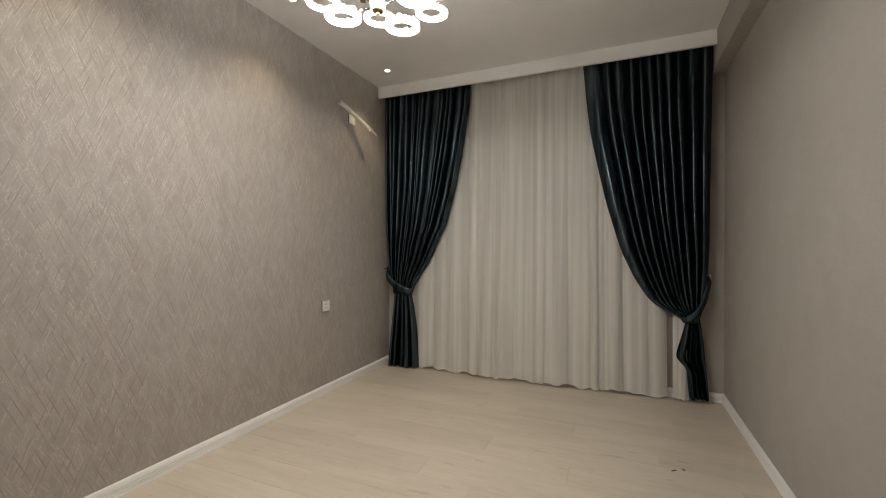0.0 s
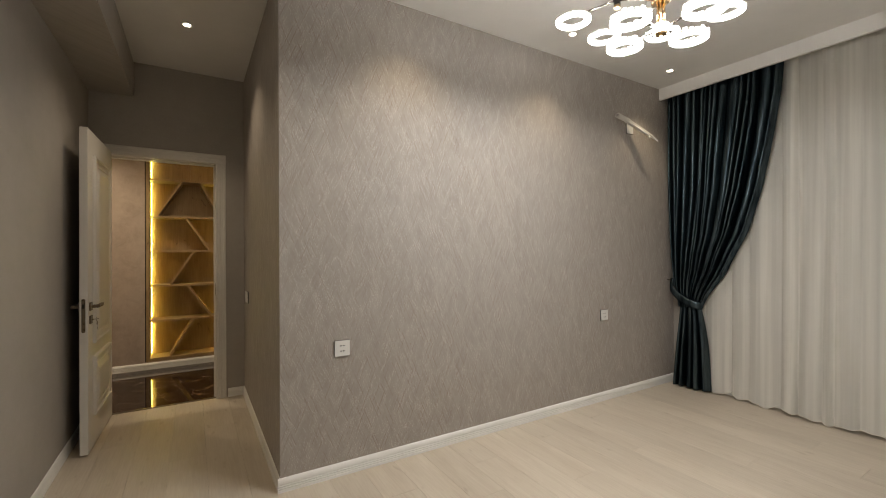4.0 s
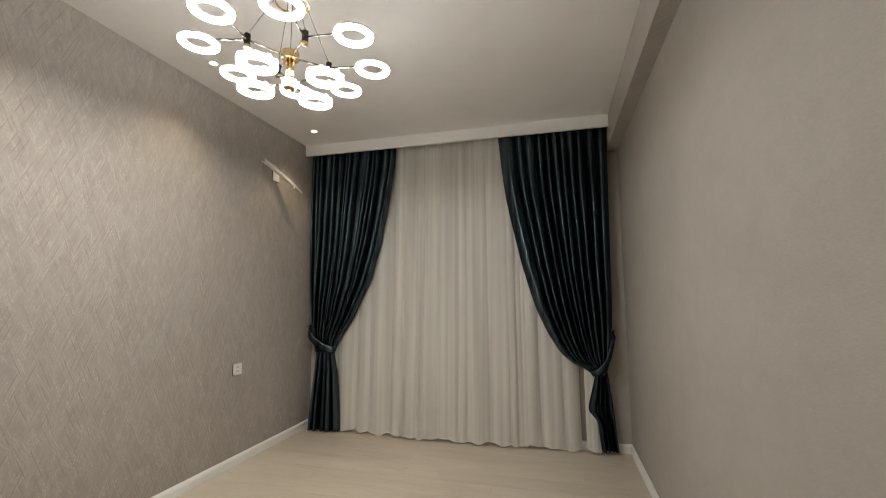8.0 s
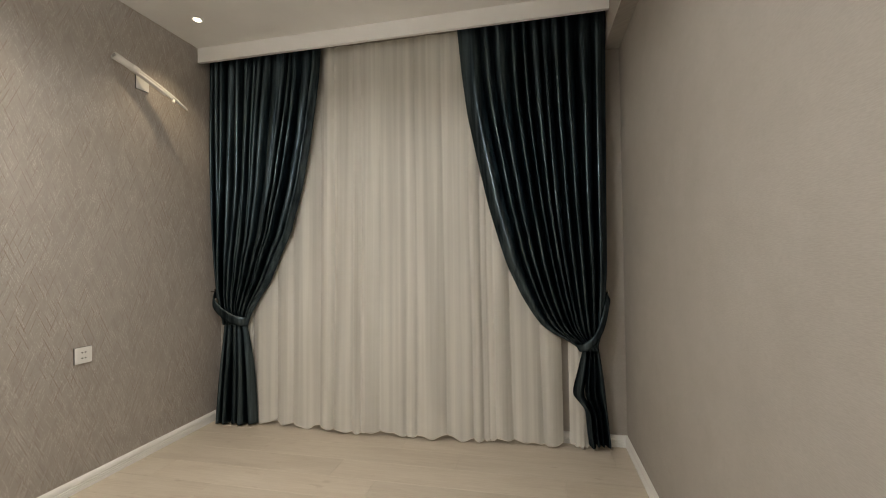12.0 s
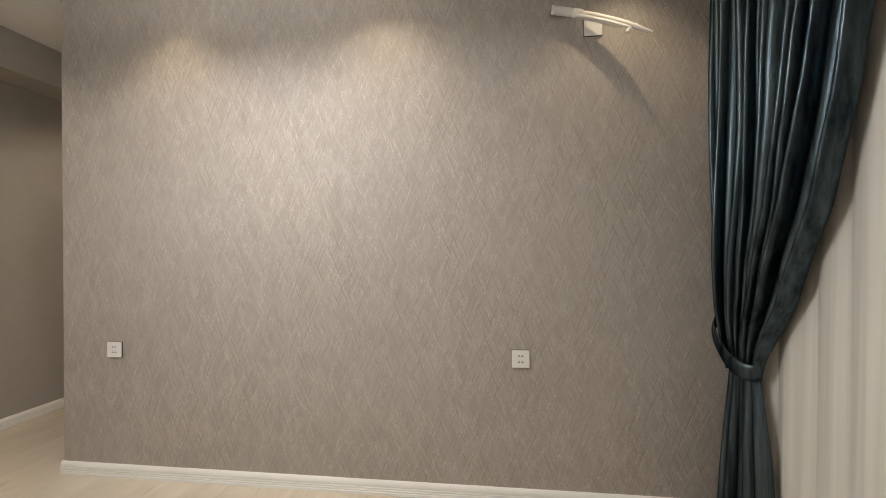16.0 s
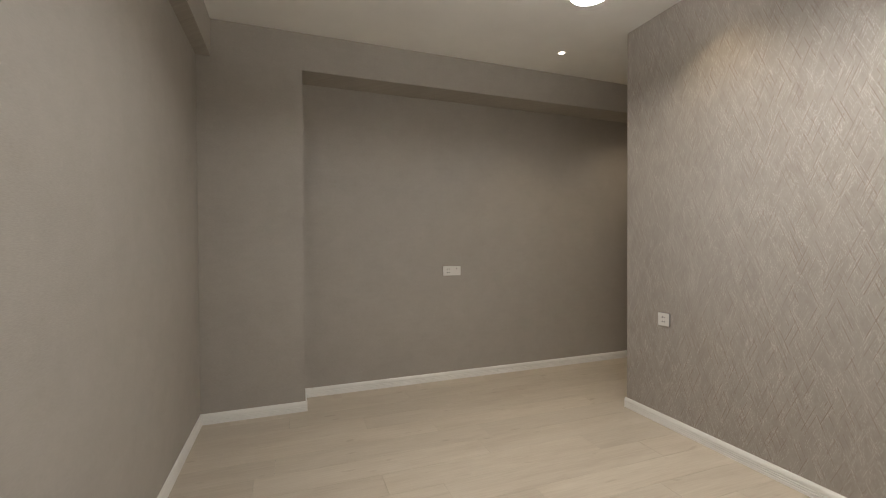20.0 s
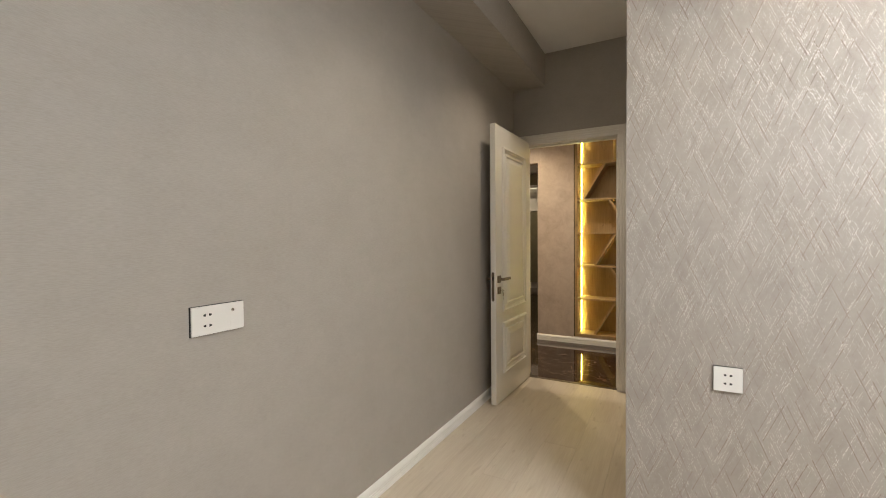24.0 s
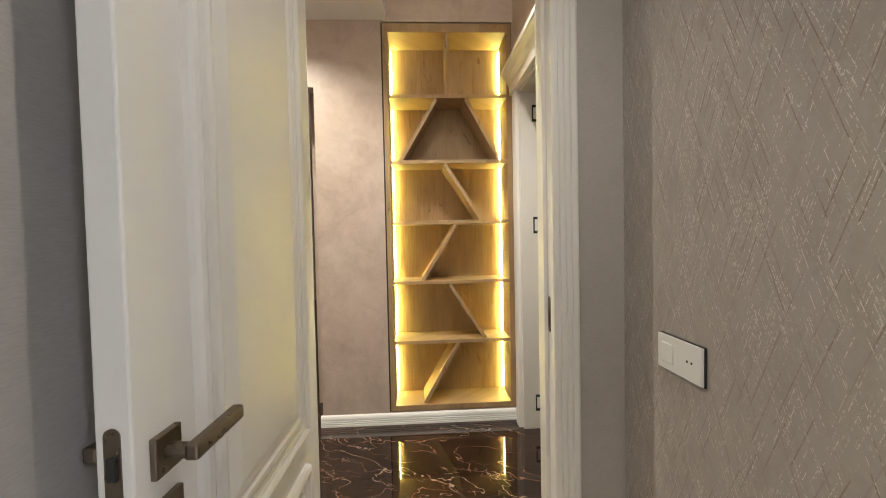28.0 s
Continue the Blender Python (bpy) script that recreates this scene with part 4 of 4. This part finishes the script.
def drape(outer, inner, yc, folds, amp, ztop, zbot, nu, nv, seed, widths, sharp):
    """A pleated cloth between two edge lines: full rounded folds of uneven width with sharp valleys. amp(z) is the fold depth."""
    rnd = random.Random(seed)
    edges, f = [0.0], 0.0
    while f < 1.0 - 0.6 / folds:
        f += rnd.choice(widths) / folds
        edges.append(min(f, 1.0))
    edges[-1] = 1.0
    gain = [rnd.uniform(0.55, 1.25) for _ in edges]
    skew = [rnd.uniform(0.36, 0.64) for _ in edges]
    crest = [rnd.uniform(*sharp) for _ in edges]
    zs = [ztop + (zbot - ztop) * j / nv for j in range(nv + 1)]
    xo = smooth_rows([along(outer, z) for z in zs])
    xi = smooth_rows([along(inner, z) for z in zs])
    am = smooth_rows([along(amp, z) for z in zs])
    yy = smooth_rows([along(yc, z) for z in zs])
    bm = bmesh.new()
    grid = []
    for j, z in enumerate(zs):
        row = []
        for i in range(nu + 1):
            u = i / nu
            uu = min(max(u + (0.16 / folds) * noise.noise(Vector((u * 7, z * 1.1, seed))) * min(1.0, 8 * u, 8 * (1 - u)), 0.0), 0.99999)
            k = max(n for n, e in enumerate(edges[:-1]) if e <= uu)
            w = (uu - edges[k]) / (edges[k + 1] - edges[k])
            w = 0.5 * w / skew[k] if w < skew[k] else 0.5 + 0.5 * (w - skew[k]) / (1 - skew[k])
            full = 1.0 - abs(2 * w - 1) ** crest[k]
            rich = 0.75 + 0.45 * noise.noise(Vector((edges[k] * 11, z * 0.8, seed + 5.0)))
            x = xo[j] + (xi[j] - xo[j]) * u
            y = yy[j] + am[j] * (1.0 - 2.0 * full * gain[k] * rich) + 0.0022 * noise.noise(Vector((x * 22, z * 3, seed + 3.0)))
            row.append(bm.verts.new((x, y, z)))
        grid.append(row)
    for a, b in zip(grid, grid[1:]):
        for i in range(nu):
            bm.faces.new((a[i], a[i + 1], b[i + 1], b[i]))
    return bm


def cloth(name, bm, material, parent, thick, label=""):
    ob = part(name, bm, material, parent, label, True)
    sol = ob.modifiers.new("thickness", "SOLIDIFY")
    sol.thickness = thick
    return ob


def band(pts, width, lean):
    """A closed ribbon along a loop of points."""
    bm = bmesh.new()
    n = len(pts)
    dense = []
    for i in range(n):
        p0, p1, p2, p3 = (Vector(pts[(i + k - 1) % n]) for k in range(4))
        for s in range(6):
            t = s / 6
            dense.append(0.5 * (2 * p1 + (p2 - p0) * t + (2 * p0 - 5 * p1 + 4 * p2 - p3) * t * t + (3 * p1 - p0 - 3 * p2 + p3) * t ** 3))
    rows = []
    for p in dense:
        row = []
        for k in range(5):
            w = (k / 4 - 0.5)
            row.append(bm.verts.new(p + Vector((lean * w * width, -0.006 * (1 - 4 * w * w), w * width))))
        rows.append(row)
    m = len(rows)
    for i in range(m):
        for k in range(4):
            bm.faces.new((rows[i][k], rows[(i + 1) % m][k], rows[(i + 1) % m][k + 1], rows[i][k + 1]))
    return bm


left = thing("curtain", 0, 0, 0, "dark teal velvet curtain tied back beside the patterned wall", "curtain", "velvet curtains")
bm = drape([(2.75, 0.028), (2.0, 0.040), (1.4, 0.055), (0.95, 0.085), (0.80, 0.118), (0.72, 0.125)],
           [(2.75, 0.935), (2.50, 0.918), (2.18, 0.866), (1.76, 0.786), (1.39, 0.680), (1.25, 0.605), (1.05, 0.510), (0.94, 0.430), (0.84, 0.365), (0.74, 0.325)],
           [(2.75, 3.464), (2.4, 3.455), (1.2, 3.445), (0.8, 3.462), (0.72, 3.470)], 13, [(2.75, 0.026), (2.0, 0.044), (1.0, 0.042), (0.80, 0.020), (0.72, 0.016)],
           2.74, 0.735, 288, 70, 4, (0.5, 0.65, 0.85, 1.1, 1.4), (1.6, 2.7))
cloth("drape", bm, M_VELVET, left, 0.004)
bm = drape([(0.84, 0.138), (0.74, 0.140), (0.55, 0.122), (0.30, 0.098), (0.0, 0.075)],
           [(0.84, 0.325), (0.74, 0.318), (0.60, 0.345), (0.40, 0.370), (0.0, 0.386)],
           [(0.84, 3.474), (0.74, 3.470), (0.5, 3.462), (0.0, 3.460)], 5, [(0.84, 0.012), (0.74, 0.016), (0.5, 0.034), (0.0, 0.050)],
           0.835, 0.015, 160, 40, 14, (0.7, 0.9, 1.1, 1.4), (1.6, 2.6))
cloth("drape_tail", bm, M_VELVET, left, 0.004)
bm = band([(0.034, 3.505, 0.960), (0.075, 3.432, 0.905), (0.140, 3.416, 0.845), (0.235, 3.412, 0.790), (0.312, 3.430, 0.765), (0.332, 3.475, 0.775), (0.24, 3.510, 0.83), (0.09, 3.518, 0.92)], 0.066, 0.15)
cloth("tie_band", bm, M_VELVET, left, 0.004, "velvet tie-back band")
bm = rod(bmesh.new(), (0.0, 3.500, 0.975), (0.036, 3.500, 0.975), 0.005)
rod(bm, (0.036, 3.500, 0.970), (0.036, 3.500, 0.995), 0.006, 0.009)
part("tie_hook", bm, M_CHROME, left, "small metal hook")

right = thing("curtain", 0, 0, 0, "dark teal velvet curtain tied back low near the plain wall", "curtain", "velvet curtains")
bm = drape([(2.75, 2.846), (1.1, 2.822), (0.80, 2.800), (0.66, 2.770), (0.60, 2.750)],
           [(2.75, 1.922), (2.40, 1.953), (2.14, 1.985), (1.85, 2.043), (1.53, 2.115), (1.26, 2.193), (1.15, 2.228), (0.95, 2.318), (0.80, 2.410), (0.74, 2.465), (0.70, 2.545), (0.67, 2.625), (0.61, 2.682)],
           [(2.75, 3.464), (2.4, 3.455), (1.2, 3.435), (0.75, 3.458), (0.60, 3.490)], 12, [(2.75, 0.026), (2.0, 0.046), (1.0, 0.042), (0.66, 0.020), (0.60, 0.016)],
           2.74, 0.615, 264, 80, 9, (0.75, 0.85, 1.0, 1.1, 1.25), (1.35, 2.0))
cloth("drape", bm, M_VELVET, right, 0.004)
bm = drape([(0.72, 2.765), (0.62, 2.775), (0.45, 2.800), (0.0, 2.842)],
           [(0.72, 2.690), (0.62, 2.676), (0.50, 2.648), (0.40, 2.622), (0.335, 2.612), (0.30, 2.640), (0.25, 2.682), (0.12, 2.690), (0.0, 2.706)],
           [(0.72, 3.500), (0.62, 3.490), (0.3, 3.495), (0.0, 3.500)], 4, [(0.72, 0.010), (0.60, 0.016), (0.3, 0.034), (0.0, 0.044)],
           0.715, 0.030, 160, 48, 23, (0.8, 1.0, 1.2), (1.4, 2.2))
cloth("drape_tail", bm, M_VELVET, right, 0.004)
bm = band([(2.842, 3.552, 0.955), (2.822, 3.485, 0.895), (2.785, 3.425, 0.790), (2.735, 3.410, 0.700), (2.672, 3.425, 0.650), (2.640, 3.480, 0.655), (2.720, 3.530, 0.740), (2.815, 3.555, 0.900)], 0.046, -0.45)
cloth("tie_band", bm, M_VELVET, right, 0.004, "velvet tie-back band")
bm = rod(bmesh.new(), (2.842, NORTH, 0.965), (2.842, 3.552, 0.965), 0.005)
rod(bm, (2.842, 3.552, 0.960), (2.842, 3.552, 0.985), 0.006, 0.009)
part("tie_hook", bm, M_CHROME, right, "small metal hook")

voile = thing("sheer_curtain", 0, 0, 0, "ivory sheer voile curtain hanging in soft folds to the floor", "sheer curtain")


def hem_wave(u, v):
    return v ** 6 * (0.009 * math.sin(u * 37 + 1.3) + 0.007 * math.sin(u * 83 + 0.4) + 0.004 * math.sin(u * 151))


def voile_mesh(x0, x1, folds, seed, nu):
    """Soft uneven folds: broad shallow waves with narrow creases between."""
    rnd = random.Random(seed)
    edges, s = [], 0.0
    while s < 1.0:
        edges.append(s)
        s += rnd.choice((0.35, 0.6, 0.9, 1.2, 1.6, 1.9)) / folds
    edges.append(1.0)
    depth = [rnd.uniform(0.4, 1.3) for _ in edges]
    skew = [rnd.uniform(0.3, 0.7) for _ in edges]
    bm = bmesh.new()
    grid = []
    nv = 60
    for j in range(nv + 1):
        v = j / nv
        z = 2.74 - 2.71 * v
        row = []
        for i in range(nu + 1):
            u = i / nu
            drift = 0.012 * noise.noise(Vector((u * 5, v * 1.3, seed)))
            uu = min(max(u + drift * v, 0.0), 0.9999)
            k = max(n for n, e in enumerate(edges) if e <= uu and n < len(edges) - 1)
            w = (uu - edges[k]) / (edges[k + 1] - edges[k])
            w = 0.5 * w / skew[k] if w < skew[k] else 0.5 + 0.5 * (w - skew[k]) / (1 - skew[k])
            wave = math.sin(math.pi * w) ** 0.8
            size = (edges[k + 1] - edges[k]) * (x1 - x0)
            lower = 0.35 + 0.65 * v
            y = 3.568 - 0.020 * v - min(0.046, 0.34 * size) * depth[k] * lower * wave + 0.004 * noise.noise(Vector((u * 9, v * 3, seed + 2.0)))
            x = x0 + (x1 - x0) * u + 0.010 * v
            zz = z + hem_wave(u, v) - 0.010 * wave * v ** 8
            bulge = max(0.0, math.sin(math.pi * min(1.0, max(0.0, (x - 0.25) / 2.3))))
            y -= 0.060 * bulge * v ** 1.5
            row.append(bm.verts.new((x, y, zz)))
        grid.append(row)
    for a, b in zip(grid, grid[1:]):
        for i in range(nu):
            bm.faces.new((a[i], a[i + 1], b[i + 1], b[i]))
    return bm


def hem_cord(bm_src, nu, nv):
    bm_src.verts.ensure_lookup_table()
    pts = [bm_src.verts[nv * (nu + 1) + i].co.copy() for i in range(0, nu + 1, 2)]
    return sweep(bmesh.new(), pts, [0.0035] * len(pts), 6)


for x0, x1, folds, seed, nu in ((0.10, 2.545, 21, 21, 480), (2.585, 2.74, 2, 5, 40)):
    bm = voile_mesh(x0, x1, folds, seed, nu)
    cord = hem_cord(bm, nu, 60)
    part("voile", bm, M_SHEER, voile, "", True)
    part("hem", cord, M_HEM, voile, "thick stitched hem", True)

# ---- wall plates ----
def plate_thing(name, x, y, z, rz, w, label, category):
    ob = thing(name, x, y, z, label, category, rz=rz)
    # black rim just wider than the plate imitates its shadow gap
    part("shadow_rim", box_mesh(-w / 2 - 0.0012, w / 2 + 0.0012, -0.0055, 0.0, -0.0442, 0.0442), M_DARKPL, ob, "dark rim painted in for the shadow gap round the plate")
    part("cover_plate", box_mesh(-w / 2, w / 2, -0.011, -0.0052, -0.043, 0.043, bevel=0.0012), M_PLATE, ob)
    return ob


def slots(ob, cx, pairs):
    """Pairs of dark wedge-shaped pin holes."""
    for dz in pairs:
        for dx in (-0.0085, 0.0085):
            side = math.copysign(1.0, dx)
            hole = [(-0.0036, -0.0042), (0.0042, -0.0024), (0.0042, 0.0024), (-0.0036, 0.0042)]
            bm = prism(bmesh.new(), [(side * p, q) for p, q in hole], (cx + dx, -0.0108, dz), (1, 0, 0), (0, 0, 1), (0, -0.0006, 0))
            part("socket_slot", bm, M_DARKPL, ob)


for y in (0.332, 2.575):
    o = plate_thing("outlet", 0.0, y, 0.716, 90, 0.086, "white square wall outlet with four slots on patterned paper", "outlet")
    slots(o, 0.0, (-0.015, 0.015))
blank = plate_thing("blank_plate", 0.0, 2.934, 2.333, 90, 0.086, "blank white square wall plate under the pipe stub", "wall plate")
tv = plate_thing("media_outlet", 0.988, SOUTH, 0.985, 180, 0.168, "double white outlet plate with slots and antenna jack", "outlet")
slots(tv, -0.036, (-0.016, 0.016))
part("antenna_jack", rod(bmesh.new(), (0.045, -0.0095, 0.020), (0.045, -0.0125, 0.020), 0.005), M_STEEL, tv, "antenna jack")
part("data_jack", box_mesh(0.037, 0.053, -0.0114, -0.0108, -0.028, -0.012), M_PLATE, tv, "data jack shutter")
sw = plate_thing("light_switch", -1.491, 0.0, 0.887, 0, 0.168, "double white plate with rocker switch and socket", "light switch")
part("rocker_gap", box_mesh(-0.0672, -0.0188, -0.0113, -0.0108, -0.0252, 0.0252), M_GREY, sw, "fine grey gap round the rocker")
part("rocker", box_mesh(-0.066, -0.020, -0.0135, -0.009, -0.024, 0.024, bevel=0.002), M_PLATE, sw, "square rocker")
for dx in (0.033, 0.049):
    part("socket_hole", rod(bmesh.new(), (dx, -0.0108, 0.0), (dx, -0.0115, 0.0), 0.0032), M_DARKPL, sw)

# ---- capped pipe stub of an air conditioner ----
pipe = thing("pipe_stub", 0, 0, 0, "white taped air conditioner pipe stub reaching out from the wall", "pipe")


def bezier(p0, p1, p2, n, shift=(0, 0, 0)):
    p0, p1, p2, shift = Vector(p0), Vector(p1), Vector(p2), Vector(shift)
    return [p0 * (1 - k / n) ** 2 + p1 * (2 * k / n * (1 - k / n)) + p2 * (k / n) ** 2 + shift for k in range(n + 1)]


run = ((0.030, 2.735, 2.416), (0.040, 2.960, 2.372), (0.116, 3.150, 2.238))
outer = bezier(*run, 22)
# open foam sleeve over the first stretch, with a rolled rim
part("foam_sleeve", sweep(bmesh.new(), outer[:7], [0.0225, 0.0205, 0.0215, 0.0195, 0.0205, 0.0185, 0.0175], 16), M_PIPE, pipe, "pale foam sleeve with an open end", True)
part("sleeve_bore", sweep(bmesh.new(), [outer[0] - Vector((0, 0.0015, 0)), outer[0] + Vector((0, 0.001, 0))], [0.013, 0.013], 14), M_GREY, pipe, "grey bore of the sleeve end")
part("wrap_band", sweep(bmesh.new(), outer[5:8], [0.0215, 0.0228, 0.0205], 16), M_PIPE, pipe, "tape band round the sleeve end", True)
part("large_tube", sweep(bmesh.new(), bezier(*run, 22, (0, 0, 0.004))[6:], [0.0125] * 13 + [0.011, 0.010, 0.008, 0.007], 12), M_PIPE, pipe, "taped copper tube", True)
part("small_tube", sweep(bmesh.new(), bezier(*run, 22, (0.010, -0.006, -0.014))[6:19], [0.008] * 13, 10), M_PIPE, pipe, "thin taped tube", True)
part("drain_tube", sweep(bmesh.new(), bezier(*run, 22, (-0.010, -0.004, -0.012))[6:17], [0.007] * 11, 10), M_PIPE, pipe, "thin drain tube", True)
bm = bmesh.new()
for k in range(7, 20):
    d = (outer[k + 1] - outer[k]).normalized()
    c = outer[k] + Vector((0, 0, 0.004)) + d * 0.004 * math.sin(k * 2.7)
    rod(bm, c - d * 0.006, c + d * 0.005, 0.0140 + 0.0008 * math.sin(k * 1.9), 0.0132, 12, False)
part("tape_wrap", bm, M_PIPE, pipe, "overlapping tape turns", True)
elbow = outer[18] + Vector((0.008, -0.004, -0.012))
part("flare_nut", rod(bmesh.new(), elbow, elbow + Vector((0.010, -0.014, -0.026)), 0.0095, 0.008, seg=8), M_PIPE, pipe, "capped tube end")
part("flare_nut", rod(bmesh.new(), outer[22] + Vector((-0.002, -0.006, 0.008)), outer[22] + Vector((0.004, 0.016, -0.006)), 0.0078, 0.006, seg=8), M_PIPE, pipe, "capped tube end")

# ---- small litter on the floor ----
def splinter(x, y, turn, length):
    ob = thing("wood_splinter", x, y, 0.0, "small dark wood splinter lying on the laminate", "splinter", "splinters on the floor", rz=turn)
    bm = prism(bmesh.new(), [(-length / 2, 0), (-length / 5, -0.004), (length / 2, -0.001), (length / 4, 0.005), (-length / 4, 0.004)], (0, 0, 0.0002), (1, 0, 0), (0, 1, 0), (0.001, 0, 0.004))
    part("chip", bm, M_BRONZE, ob)


splinter(2.479, 2.351, 35, 0.034)
splinter(2.529, 2.381, -20, 0.018)

# ---- hall floor tiles and room planks ----
hall_floor = setting("hall_floor", box_mesh(-8.75, DOORWALL - 0.045, -4.55, HALL_N + 0.15, -0.06, -0.008), M_GROUT, "polished dark brown marble tile floor with cream veins", "floor")
TILE_X, TILE_Y = 0.70, 1.20
for i in range(-8, 3):
    for j in range(4):
        x0, y0 = HALL_W - 0.12 + i * TILE_X, HALL_N + 0.15 - (j + 1) * TILE_Y
        x1, y1 = min(x0 + TILE_X, DOORWALL - 0.045), y0 + TILE_Y
        y0 = max(y0, -4.5)
        if x1 - x0 < 0.05 or y1 - y0 < 0.05 or (i < 0 and j == 0):
            continue
        part("tile", box_mesh(x0 + 0.0008, x1 - 0.0008, y0 + 0.0008, y1 - 0.0008, -0.008, 0.0), M_MARBLE, hall_floor)

floor = setting("floor", box_mesh(DOORWALL - 0.045, EAST + 0.05, SOUTH - 0.05, NORTH + 0.05, -0.06, -0.010), M_GROUT, "whitewashed oak laminate plank floor", "floor")
PW, PL = 0.192, 1.285
rnd = random.Random(3)
rows = int((NORTH + 0.02 - SOUTH) / PW) + 2
meshes = {}
y = SOUTH - 0.02
row = 0
while y < NORTH + 0.03:
    east = EAST + 0.02
    west = (DOORWALL - 0.045) if y < 0.0 else -0.02
    x = west - (row % 3) * PL / 3 - rnd.uniform(0, 0.25)
    while x < east:
        a, b = max(x, west), min(x + PL, east)
        if b - a > 0.02:
            key = round(b - a, 4)
            if key not in meshes:
                meshes[key] = finish("plank", box_mesh(0.0004, b - a - 0.0004, 0.0004, PW - 0.0004, -0.010, 0.0, bevel=0.0007), M_PLANK)
            ob = new("plank", meshes[key])
            ob.location = (a, y, 0)
            ob.parent = floor
        x += PL
    y += PW
    row += 1
